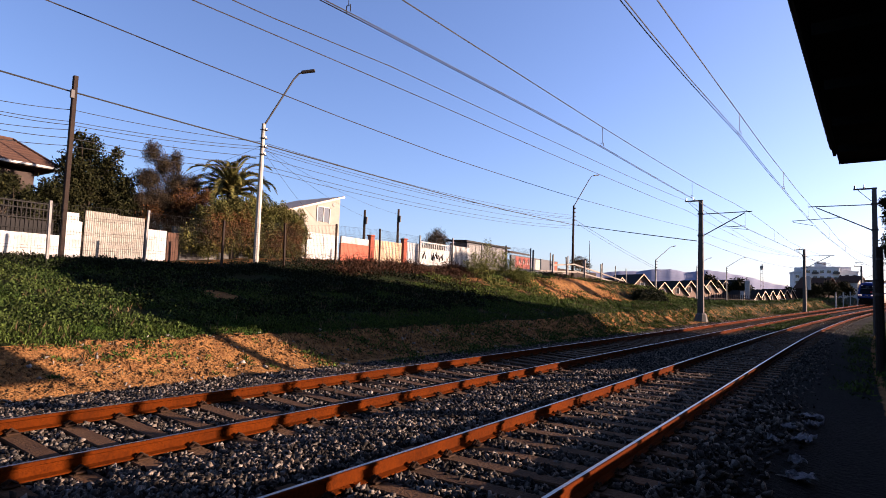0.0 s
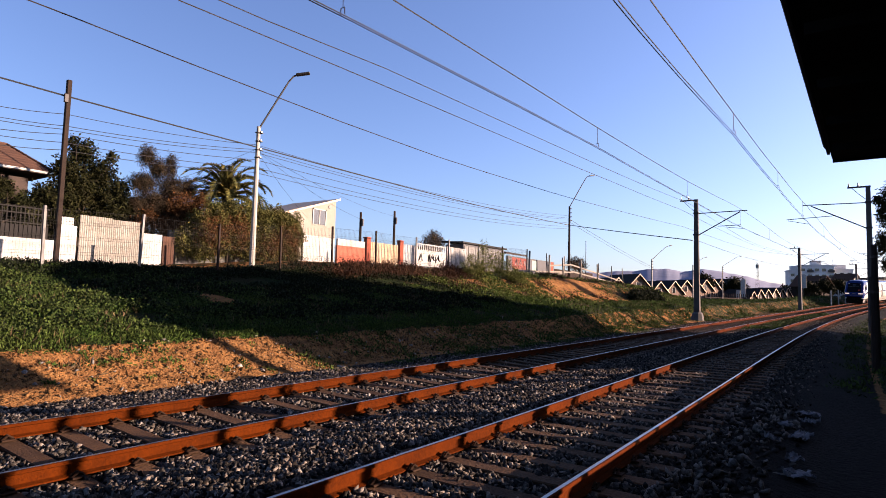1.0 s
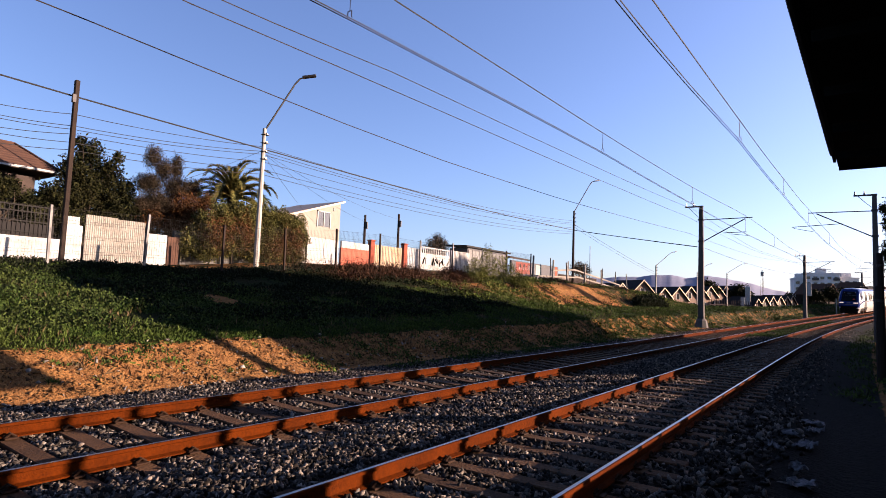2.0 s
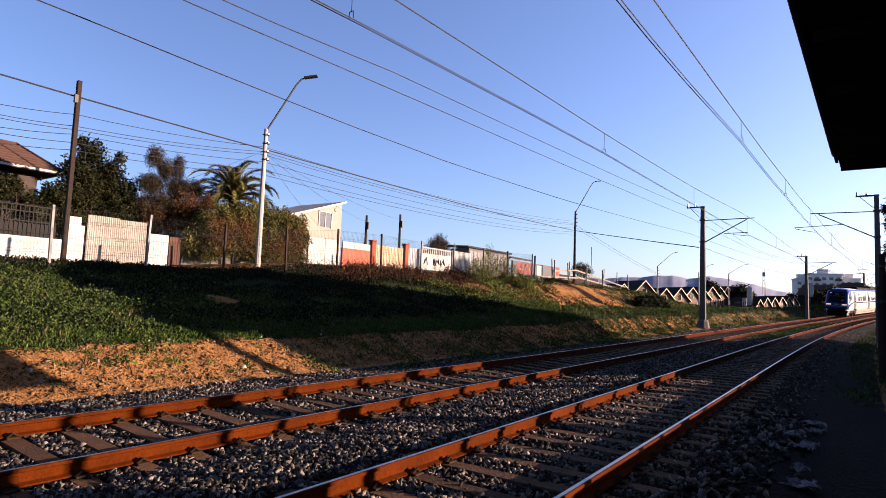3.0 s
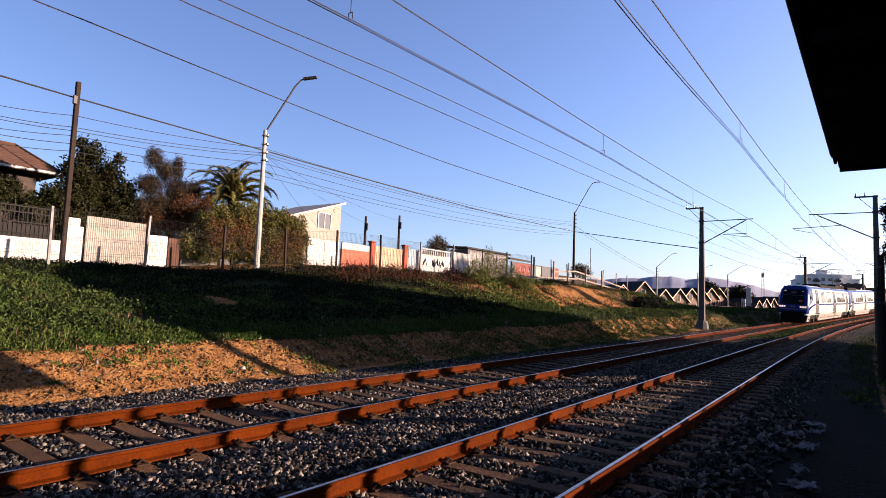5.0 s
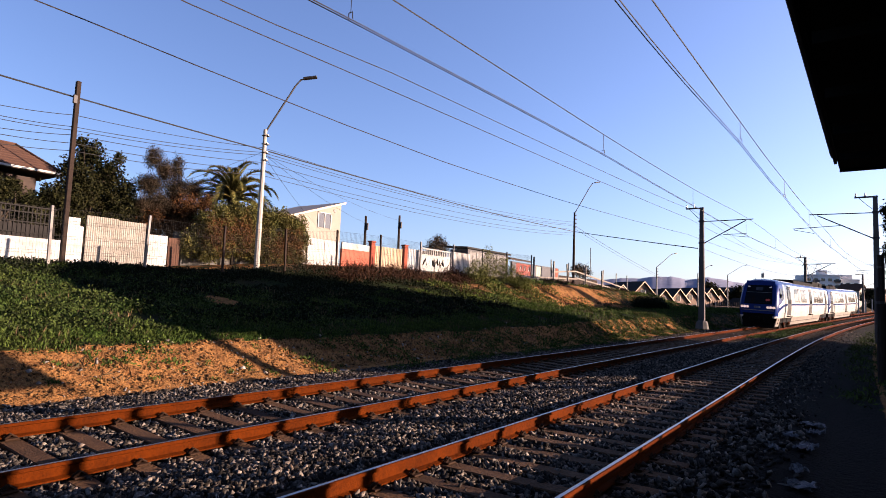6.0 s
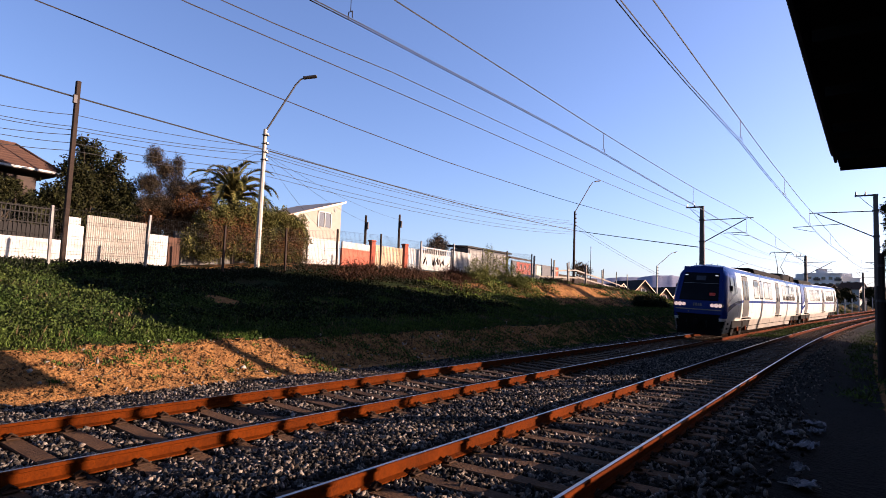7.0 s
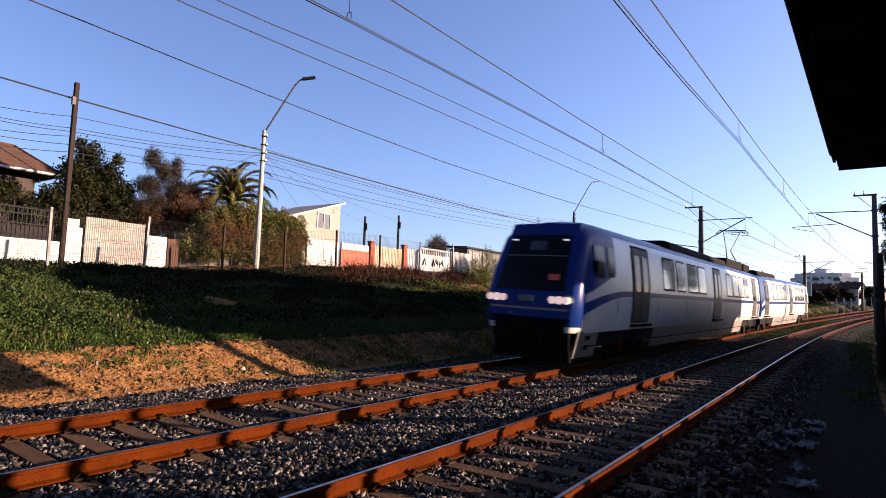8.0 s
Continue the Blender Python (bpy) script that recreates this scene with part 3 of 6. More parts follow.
def lamp_pole(x, y, z1, head, conc):
    z0 = ground_z(x, y)
    t = thing("street_lamp", "grey concrete street pole with a slanted lamp arm" if conc else "dark timber street pole with a slanted lamp arm", "street lamp", pose(x, y, z0), "street lamps")
    h = z1 - z0
    m = M_POLE if conc else M_WOODPOLE
    part("pole", Geo().tube([(0, 0, -0.4), (0, 0, h * 0.5), (0, 0, h)], 0.15, 10, 0.095), m, t)
    hx, hy, hz = head[0] - x, head[1] - y, head[2] - z0
    part("arm", Geo().tube([(0, 0, h - 0.3), (0.05, 0.05, h), (hx * 0.75, hy * 0.75, h + (hz - h) * 0.86), (hx * 0.88, hy * 0.88, hz - 0.09), (hx, hy, hz)], 0.05, 6, 0.04), M_DARKSTEEL, t)
    d = Vector((hx, hy, 0)).normalized()
    hm = Matrix.Translation((hx + d.x * 0.25, hy + d.y * 0.25, hz + 0.06)) @ Matrix.Rotation(math.atan2(d.y, d.x), 4, "Z") @ pose(0, 0, 0, 0, -12, 0)
    part("lamp_head", Geo().box(-0.36, 0.36, -0.14, 0.14, -0.05, 0.06, m=hm, c=0.03), M_DARKSTEEL, t, "flat dark lamp head")
    for i, zz in enumerate((0.3, 0.75, 1.2, 1.6)):
        part("insulator", Geo().tube([(0.13, 0, h - zz), (0.26, 0, h - zz)], 0.04, 6), M_INSUL, t)
        part("bracket", Geo().box(-0.05, 0.2, -0.17, 0.17, h - zz - 0.05, h - zz - 0.02), M_DARKSTEEL, t)
    return t


lamp_pole(-25, 19.15, 10.1, (-23.6, 20.4, 13.0), True)
lamp_pole(-25, 60.6, 11.75, (-23.6, 63.0, 15.4), False)
lamp_pole(-25, 93.6, 8.0, (-23.6, 99.0, 10.5), True)
lamp_pole(-26, 128.0, 9.0, (-24.6, 134.0, 11.0), True)
lamp_pole(-24, 150.0, 10.0, (-21.0, 156.0, 12.6), True)
pz = ground_z(-25, 10.15)
p = thing("utility_pole", "slender dark rust-brown utility pole with a small box", "utility pole", pose(-25, 10.14, pz))
part("shaft", Geo().box(-0.085, 0.085, -0.08, 0.08, -0.4, 9.67 - pz, c=0.015), M_WOODPOLE, p)
part("terminal_box", Geo().box(0.09, 0.19, -0.2, -0.04, 6.3, 6.65, c=0.02), M_DARKSTEEL, p)
for x, y, h in ((-34, 36.9, 8.48), (-34, 41.4, 9.17)):
    z = ground_z(x, y)
    p = thing("utility_pole", "short dark timber utility pole behind the walls", "utility pole", pose(x, y, z), "distant utility poles")
    part("shaft", Geo().tube([(0, 0, -0.4), (0, 0, h - z)], 0.13, 7, 0.1), M_WOODPOLE, p)
    part("insulator_rack", Geo().box(-0.06, 0.3, -0.05, 0.05, h - z - 1.2, h - z - 0.6), M_DARKSTEEL, p)

z = ground_z(-24.2, 63.5)
p = thing("thin_pole", "thin pale steel pole on the bank top", "pole", pose(-24.2, 63.5, z))
part("shaft", Geo().tube([(0, 0, -0.3), (0, 0, 8.0 - z)], 0.05, 6, 0.035), M_GALV, p)
part("cap", Geo().tube([(0, 0, 8.0 - z), (0, 0, 8.1 - z)], 0.05, 6), M_GALV, p)
wire("trunk_cable", "thick black cable strung from pole to pole", [(-25, -20, 9.6), (-25, 10.1, 9.01), (-25, 19.1, 9.01), (-25, 36.5, 9.03), (-25, 45.5, 9.16), (-25, 60.4, 9.62), (-9.5, 46.8, 6.2)], 0.034, 0.06, M_CABLE)
for a, b, c in ((8.0, 8.33, 9.15), (7.62, 7.86, 8.9), (7.5, 7.72, 8.75), (7.17, 7.53, 8.37), (6.95, 7.2, 7.96), (6.6, 6.9, 7.7)):
    wire("service_wire", "thin service wire between the street poles", [(-25.1, -6, a - 1.2), (-25.1, 7.7, a), (-25.1, 10.15, b), (-25.1, 19.1, c), (-25.1, 60.3, c + 1.5)], 0.013, 0.6, M_CABLE)
for q in ((-31, 24, 6.0), (-33, 31, 6.5), (-34, 36.9, 7.9), (-34, 41.4, 8.7), (-30, 15, 6.2)):
    wire("house_wire", "thin drooping house connection wire", [(-25.1, 19.1, 8.9), q], 0.008, 0.7, M_CABLE)
wire("guy_wire", "slanting stay wires from a street pole", [(-25, 60.6, 10.3), (-24.6, 91.4, 6.8)], 0.02, 0.2, M_CABLE)
wire("guy_wire", "slanting stay wires from a street pole", [(-25, 60.6, 10.0), (-24.6, 95.4, 6.2)], 0.015, 0.3, M_CABLE)
wire("mast_wire", "thin cable running from the mast along the line", [(-9.2, 47.7, 6.2), (-6.4, 93, 6.75)], 0.014, 0.3, M_CABLE)


# ---------------------------------------------------------------- wire fence on the bank
M_FENCE = mat("dull_fence_wire", (0.06, 0.056, 0.05), 0.7, 0.2, (0.035, 0.033, 0.03), 4, 50, 0.4)


def make_fence():
    t = thing("mesh_fence", "pale welded-mesh fence on galvanised posts along the bank top", "fence")
    ys = (1.9, 5.4, 8.9, 12.3, 15.8, 19.3, 22.8, 26.4, 30.3, 34.1, 38.2, 41.9, 46.3, 50.6, 54.6, 58.6, 64.2, 68.6, 73.0)
    rnd = random.Random(3)
    tops = []
    for y in ys:
        z = ground_z(-23, y)
        h = 2.25
        lean = rnd.uniform(-1.5, 1.5) if y < 44 else rnd.uniform(-7, 7)
        o = part("post", Geo().box(-0.045, 0.045, -0.045, 0.045, -0.4, h, c=0.008), M_WOODPOLE if 13 < y < 29 or y == 41.9 else M_GALV, t)
        o.matrix_basis = pose(-23, y, z, lean, rnd.uniform(-1, 1), 0)
        tops.append((y, z, h))
    for (ya, za, h), (yb, zb, _) in zip(tops[:-1], tops[1:]):
        if ya > 43:
            continue
        g = Geo()
        n = int((yb - ya) / 0.10)
        r = 0.0019
        for i in range(1, n):
            f = i / n
            y, z = ya + (yb - ya) * f, za + (zb - za) * f
            g.add([(-23.05, y - r, z + 0.12), (-23.05, y + r, z + 0.12), (-23.05, y + r, z + h - 0.08), (-23.05, y - r, z + h - 0.08),
                   (-23.058, y, z + 0.12), (-23.058, y, z + h - 0.08)], [(0, 1, 2, 3), (0, 3, 5, 4), (1, 4, 5, 2)])
        for zz in (0.14, 0.55, 0.65, 1.1, 1.2, 1.65, 1.75, h - 0.08):
            g.tube([(-23.06, ya, za + zz), (-23.06, yb, zb + zz)], 0.004, 4)
        part("mesh_panel", g, M_FENCE, t)
    # pale wooden rails patching the far end
    M_RAILWOOD = mat("bleached_timber", (0.26, 0.235, 0.2), 0.85, 0, (0.36, 0.3, 0.25), 2, 30, 0.5)
    w = thing("timber_railing", "bleached timber hand railing on the bank top", "railing")
    for y0, z0, y1, z1 in ((42, 3.75, 56.5, 4.25), (42, 3.2, 54, 4.0), (50.5, 4.6, 56, 5.0), (56, 4.35, 69, 3.6), (56, 5.0, 71.5, 3.9)):
        part("rail", Geo().box(-0.03, 0.03, 0, (Vector((0, y1 - y0, z1 - z0))).length, -0.07, 0.07, m=Matrix.Translation((-22.9, y0, z0)) @ Matrix.Rotation(math.atan2(z1 - z0, y1 - y0), 4, "X")), M_RAILWOOD, w)
    for y in (46.4, 50.6, 54.0, 58.6, 63.5):
        z = ground_z(-22.85, y)
        o = part("post", Geo().box(-0.06, 0.06, -0.06, 0.06, -0.3, 2.1), M_RAILWOOD, w)
        o.matrix_basis = pose(-22.82, y, z, rnd.uniform(-4, 9), 0, 0)


make_fence()

# ---------------------------------------------------------------- street walls and gates
M_WHITE = mat("white_wall_paint", (0.31, 0.305, 0.29), 0.85, 0, (0.21, 0.2, 0.18), 1.2, 12, 0.6, 0.15, undimmed=True)
M_CORR = mat("dull_corrugated_sheet", (0.2, 0.19, 0.165), 0.7, 0.0, (0.13, 0.118, 0.098), 1.0, 9, 0.7, undimmed=True)
M_DKGATE = mat("dark_slats", (0.021, 0.0182, 0.0168), 0.7, 0, None, 2, 20)
M_RED = mat("red_painted_wall", (0.26, 0.075, 0.045), 0.85, 0, (0.19, 0.055, 0.035), 1.2, 15, 0.5, 0.1, undimmed=True)
M_BRICKRED = mat("red_brick_pillar", (0.2, 0.05, 0.028), 0.9, 0, (0.13, 0.032, 0.02), 5, 30, 0.5, 0.3, undimmed=True)
M_BEIGE = mat("varnished_slats", (0.32, 0.23, 0.14), 0.7, 0, (0.22, 0.15, 0.09), 2, 25, 0.5, rand=0.2, undimmed=True)
M_GREYW = mat("grey_cladding", (0.154, 0.154, 0.161), 0.7, 0, (0.112, 0.112, 0.119), 1, 15, 0.5)
M_TILE = mat("brown_roof_shingle", (0.15, 0.075, 0.04875), 0.85, 0, (0.0975, 0.0525, 0.0375), 2, 20, 0.5, 0.3, 20)
M_TILE_DARK = mat("dark_brown_sheet_roof", (0.1, 0.07, 0.055), 0.8, 0, (0.06, 0.045, 0.04), 2, 20, 0.5)
M_MURALRED = mat("faded_red_paint", (0.17, 0.045, 0.035), 0.85, 0, (0.09, 0.035, 0.03), 2.5, 14, 0.7, undimmed=True)
M_MURAL = mat("pale_green_paint", (0.24, 0.27, 0.21), 0.8, 0, (0.12, 0.15, 0.13), 2.5, 14, 0.6, undimmed=True)
WX = -28.0


def base(y):
    return ground_z(WX, y)


def slab_wall(name, label, y0, y1, z1, material, x=WX, thick=0.18, category="wall"):
    z0 = min(base(y0), base(y1)) - 0.3
    return tagged(part(name, Geo().box(x - thick, x, y0, y1, z0, z1, c=0.012), material), label, category, kind="structure" if category == "wall" else "")


slab_wall("wall_street_a", "low white rendered garden wall", -4.0, 11.29, 3.55, M_WHITE)
g = thing("slat_fence", "dark slatted fence panels set on a white garden wall", "fence")
part("backing", Geo().box(WX - 0.12, WX - 0.06, -4, 11.0, 3.5, 4.1), M_DKGATE, g)
for y in frange(-4, 11.0, 0.16):
    part("slat", Geo().box(WX - 0.05, WX - 0.03, y, y + 0.035, 3.55, 4.85), M_DKGATE, g)
for z in (3.72, 4.15, 4.55, 4.8):
    part("rail", Geo().box(WX - 0.03, WX + 0.01, -4, 11.0, z, z + 0.05), M_DKGATE, g)
slab_wall("gate_post", "white rendered gate pillar", 11.3, 12.12, 4.25, M_WHITE, category="gate pillar")
slab_wall("wall_patch", "torn white sheet above the gate pillar", 11.45, 12.0, 4.62, M_WHITE, WX - 0.08, 0.04, category="sheet")


def corrugated(name, label, y0, y1, z1, material, pitch=0.09, amp=0.012):
    t = thing(name, label, "gate")
    z0 = base((y0 + y1) / 2) - 0.2
    n = int((y1 - y0) / pitch) * 4
    for k in range(2):
        ya, yb = y0 + (y1 - y0) * k / 2, y0 + (y1 - y0) * (k + 1) / 2 + (0.04 if k == 0 else 0)
        g = Geo()
        vs, fs = [], []
        for i in range(n // 2 + 1):
            y = ya + (yb - ya) * i / (n // 2)
            x = WX + amp * math.sin(2 * math.pi * y / pitch) + 0.006 * k
            vs += [(x, y, z0), (x, y, z1 - 0.05 * k), (x - 0.012, y, z0), (x - 0.012, y, z1 - 0.05 * k)]
        for i in range(n // 2):
            a, b = i * 4, i * 4 + 4
            fs += [(a, b, b + 1, a + 1), (a + 2, a + 3, b + 3, b + 2), (a + 1, b + 1, b + 3, a + 3)]
        g.add(vs, fs)
        part("sheet", g, material, t)
    for z in (z0 + 1.0, z1 - 0.25):
        part("rail", Geo().box(WX - 0.07, WX - 0.02, y0, y1, z, z + 0.06), material, t)
    return t


corrugated("sheet_gate", "dull beige corrugated sheet gate with a dent", 12.22, 14.9, 4.78, M_CORR)
slab_wall("wall_street_b", "short white rendered wall stub", 15.0, 16.05, 4.25, M_WHITE)
g = thing("timber_door", "narrow brown timber side door", "door")
for y in frange(16.1, 16.7, 0.15):
    part("plank", Geo().box(WX - 0.05, WX, y, y + 0.14, base(16) - 0.1, 4.2), M_TILE, g)
slab_wall("wall_street_c", "plain rendered garden wall behind the hedge", 16.75, 25.2, 4.6, M_CONC, WX - 0.6)
slab_wall("wall_street_d", "bright white rendered wall with a metal door", 25.2, 27.95, 5.2, M_WHITE)
part("door", Geo().box(WX, WX + 0.03, 26.6, 27.6, 3.3, 5.05, c=0.01), M_WHITE, bpy.data.objects["wall_street_d"], "white metal street door")
slab_wall("wall_street_e", "red painted garden wall", 28.2, 31.0, 4.78, M_RED)
part("white_band", Geo().box(WX - 0.16, WX - 0.02, 28.25, 30.95, 4.79, 5.22), M_WHITE, bpy.data.objects["wall_street_e"], "white upper band")


def brick_pillar(y, z1):
    t = thing("brick_pillar", "red brick gate pillar with a capping", "gate pillar", None, "gate pillars")
    z0 = base(y) - 0.2
    part("shaft", Geo().box(WX - 0.2, WX + 0.12, y - 0.2, y + 0.2, z0, z1, c=0.015), M_BRICKRED, t)
    part("cap", Geo().box(WX - 0.25, WX + 0.17, y - 0.25, y + 0.25, z1, z1 + 0.1, c=0.03), M_BRICKRED, t)


for y, z in ((31.2, 5.5), (34.95, 5.6)):
    brick_pillar(y, z)


def slat_gate(name, label, y0, y1, z1, material, step=0.17, w=0.12):
    t = thing(name, label, "gate", None, "street gates")
    z0 = base((y0 + y1) / 2) + 0.05
    for y in frange(y0, y1, step):
        part("slat", Geo().box(WX - 0.02, WX + 0.01, y, y + w, z0, z1), material, t)
    for z in (z0 + 0.25, z1 - 0.3):
        part("rail", Geo().box(WX - 0.07, WX - 0.023, y0, y1, z, z + 0.08), material, t)
    for y in (y0 - 0.06, y1):
        part("gate_stile", Geo().box(WX - 0.1, WX - 0.03, y, y + 0.06, z0 - 0.1, z1 + 0.04), material, t)


slat_gate("slatted_gate", "varnished slatted timber gate", 31.55, 34.6, 5.3, M_BEIGE)
slat_gate("slatted_gate", "white slatted steel gate", 35.4, 36.8, 5.45, M_WHITE, 0.2, 0.12)


def panel_gate(y0, y1, z1):
    """A gate with a solid lower sheet and open bars above."""
    t = thing("panelled_gate", "white steel gate with a sprayed lower sheet and open bars above", "gate", None, "street gates")
    z0, zm = base((y0 + y1) / 2) + 0.05, z1 - 0.62
    sheet = part("sheet", Geo().box(WX - 0.03, WX, y0, y1, z0, zm, c=0.006), M_WHITE, t)
    for z in (zm, z1 - 0.12):
        part("rail", Geo().box(WX - 0.05, WX + 0.02, y0, y1, z, z + 0.1, c=0.01), M_WHITE, t)
    for y in frange(y0, y1, 0.26):
        part("bar", Geo().box(WX - 0.03, WX, y + 0.06, y + 0.13, zm + 0.1, z1 - 0.12), M_WHITE, t)
    # added dark sheet stands in for the shade between the open bars
    part("gap_dark_sheet", Geo().box(WX - 0.5, WX - 0.44, y0, y1, z0, z1 - 0.2), M_DKGATE, t, "dark sheet added for the shade behind the bars")
    rng = random.Random(12)
    for y, n in ((y0 + 0.25, 5), (y0 + 1.5, 9), (y0 + 2.5, 7)):       # black sprayed strokes
        zc = z0 + 0.65
        part("scrawl", Geo().tube([(WX + 0.012, y + 0.11 * k + rng.uniform(-0.12, 0.12), zc + (0.4 if k % 2 else -0.3) * rng.uniform(0.3, 1.0)) for k in range(n)], 0.05, 5), M_BLACK, sheet, "black spray-paint scrawl")


panel_gate(37.0, 41.1, 5.72)
slat_gate("slatted_gate", "white slatted steel gate", 41.4, 44.2, 5.75, M_WHITE, 0.2, 0.14)
h = thing("garage", "low grey clad garage with a flat lean-to roof", "building")
part("wall", Geo().box(-30.2, WX - 0.3, 44.3, 51.8, 3.4, 6.25), M_GREYW, h)
part("roof", Geo().prism([(-30.4, 6.4), (WX - 0.1, 6.3), (WX - 0.1, 6.45), (-30.4, 6.55)], 43.9, 52.1), M_SHEET, h)
for y in frange(44.5, 51.6, 0.62):
    part("panel", Geo().box(WX - 0.3, WX - 0.26, y, y + 0.56, 3.9, 6.1, c=0.01), M_GALV, h)
part("side_roof", Geo().prism([(-30.4, 6.3), (WX - 0.3, 5.95), (WX - 0.3, 6.1), (-30.4, 6.5)], 52.3, 57.0), M_TILE_DARK, h, "lower brown roof beside the garage")
slab_wall("wall_street_f", "grey street wall with faded painted murals", 52.1, 63.5, 5.75, M_GREYW)
for y, w, zz, m in ((53.0, 3.4, 5.65, M_MURALRED), (57.6, 1.2, 5.6, M_MURAL), (59.0, 1.9, 5.55, M_GREYW), (62.6, 0.6, 5.7, M_BRICKRED)):
    part("mural_patch", Geo().box(WX + 0.004, WX + 0.012, y, y + w, 4.5, zz, c=0.003), m, bpy.data.objects["wall_street_f"], "faded painted patch")
for y in (53.7, 54.6, 55.6):
    part("mural_stroke", Geo().tube([(WX + 0.02, y, 4.9), (WX + 0.02, y + 0.25, 5.45), (WX + 0.02, y + 0.5, 4.95)], 0.06, 5), M_WHITE, bpy.data.objects["wall_street_f"], "pale painted stroke")
slab_wall("wall_street_g", "weathered timber boundary boards", 63.6, 76.0, 5.0, M_WOODPOLE)


# ---------------------------------------------------------------- houses
M_TRIM = mat("cream_trim", (0.496, 0.36, 0.256), 0.7, 0, None, 2, 20, 0.2)
M_GLASSD = mat("dark_window_glass", (0.02, 0.022, 0.025), 0.08, 0, (0.03, 0.03, 0.03), 1, 5, 0.5, spec=0.8)
M_CREAM = mat("cream_render", (0.44, 0.40, 0.34), 0.85, 0, (0.34, 0.305, 0.25), 1.5, 14, 0.4, 0.1)


def left_house():
    t = thing("bungalow", "house with a brown shingled hip roof and white eaves", "house")
    part("wall", Geo().box(-44, -36.6, -4, 13.2, 2.0, 7.5), M_TILE_DARK, t)
    e, r = 7.72, 9.3
    x0, x1, ya, yb = -44.8, -35.6, -5, 14.1
    n = 9
    roof = part("roof", Geo().quad((-38.2, ya, r), (-38.2, 12.6, r), (x0, yb, e), (x0, ya, e)), M_TILE, t)
    for k in range(n):           # courses of shingle strips on the street side
        f0, f1 = k / n, (k + 1) / n
        xx0, zz0 = x1 + (-38.2 - x1) * f0, e + (r - e) * f0
        xx1, zz1 = x1 + (-38.2 - x1) * f1, e + (r - e) * f1
        h0, h1 = yb + (12.6 - yb) * f0, yb + (12.6 - yb) * f1
        g = Geo()
        g.add([(xx0, ya, zz0 + 0.05), (xx0, h0, zz0 + 0.05), (xx1, h1, zz1 + 0.03), (xx1, ya, zz1 + 0.03), (xx0, ya, zz0), (xx0, h0, zz0),
               (-76.4 - xx0 - 0.4, h0, zz0 + 0.05), (-76.4 - xx1 - 0.4, h1, zz1 + 0.03)],
              [(0, 1, 2, 3), (4, 5, 1, 0), (1, 6, 7, 2)])
        part("shingle_course", g, M_TILE, roof)
    part("roof_rib", Geo().tube([(x1, yb, e + 0.06), (-38.2, 12.6, r + 0.06), (-38.2, ya, r + 0.06)], 0.07, 6), M_TILE, t)
    for y in frange(0, 13, 1.6):
        part("roof_batten", Geo().tube([(x1, y, e + 0.07), (-38.2, y, r + 0.05)], 0.035, 5), M_TILE, t)
    part("fascia", Geo().box(x1 - 0.02, x1 + 0.03, ya, yb, e - 0.08, e + 0.03).box(x0, x1, yb, yb + 0.05, e - 0.08, e + 0.03), M_WHITE, t, "white painted eaves board")
    part("soffit", Geo().box(x0, x1 - 0.03, ya, yb - 0.01, e - 0.12, e - 0.08), M_TILE_DARK, t)
    w = part("window", Geo().box(-36.6, -36.55, 9.7, 11.6, 5.4, 7.0), M_GLASSD, t)
    part("frame", Geo().box(-36.56, -36.5, 9.6, 9.7, 5.3, 7.1).box(-36.56, -36.5, 11.6, 11.7, 5.3, 7.1).box(-36.56, -36.5, 10.6, 10.68, 5.4, 7.0), M_WHITE, w)


left_house()


def white_house():
    t = thing("villa", "cream two-storey house with a mono-pitch roof", "house")
    part("wall", Geo().prism([(38.0, 2.5), (44.9, 2.5), (44.9, 11.35), (38.0, 9.1)], -52, -45, "x"), M_CREAM, t)
    part("roof", Geo().prism([(37.5, 9.0), (45.3, 11.5), (45.3, 11.7), (37.5, 9.2)], -52.4, -44.7, "x"), M_TRIM, t, "pale roof edge")
    w = part("window", Geo().box(-45.03, -44.97, 41.7, 43.4, 8.6, 10.1), M_GLASSD, t)
    part("frame", Geo().box(-44.98, -44.92, 41.6, 41.72, 8.5, 10.2).box(-44.98, -44.92, 43.38, 43.5, 8.5, 10.2).box(-44.98, -44.92, 42.5, 42.6, 8.6, 10.1).box(-44.98, -44.92, 41.6, 43.5, 10.1, 10.2), M_WHITE, w)
    part("vent", Geo().tube([(-45.0, 44.0, 10.6), (-44.94, 44.0, 10.6)], 0.2, 12), M_GALV, t)


white_house()


M_TERRACE = mat("brown_terrace_render", (0.30, 0.2, 0.15), 0.85, 0, (0.2, 0.13, 0.1), 1.5, 14, 0.4, 0.1)


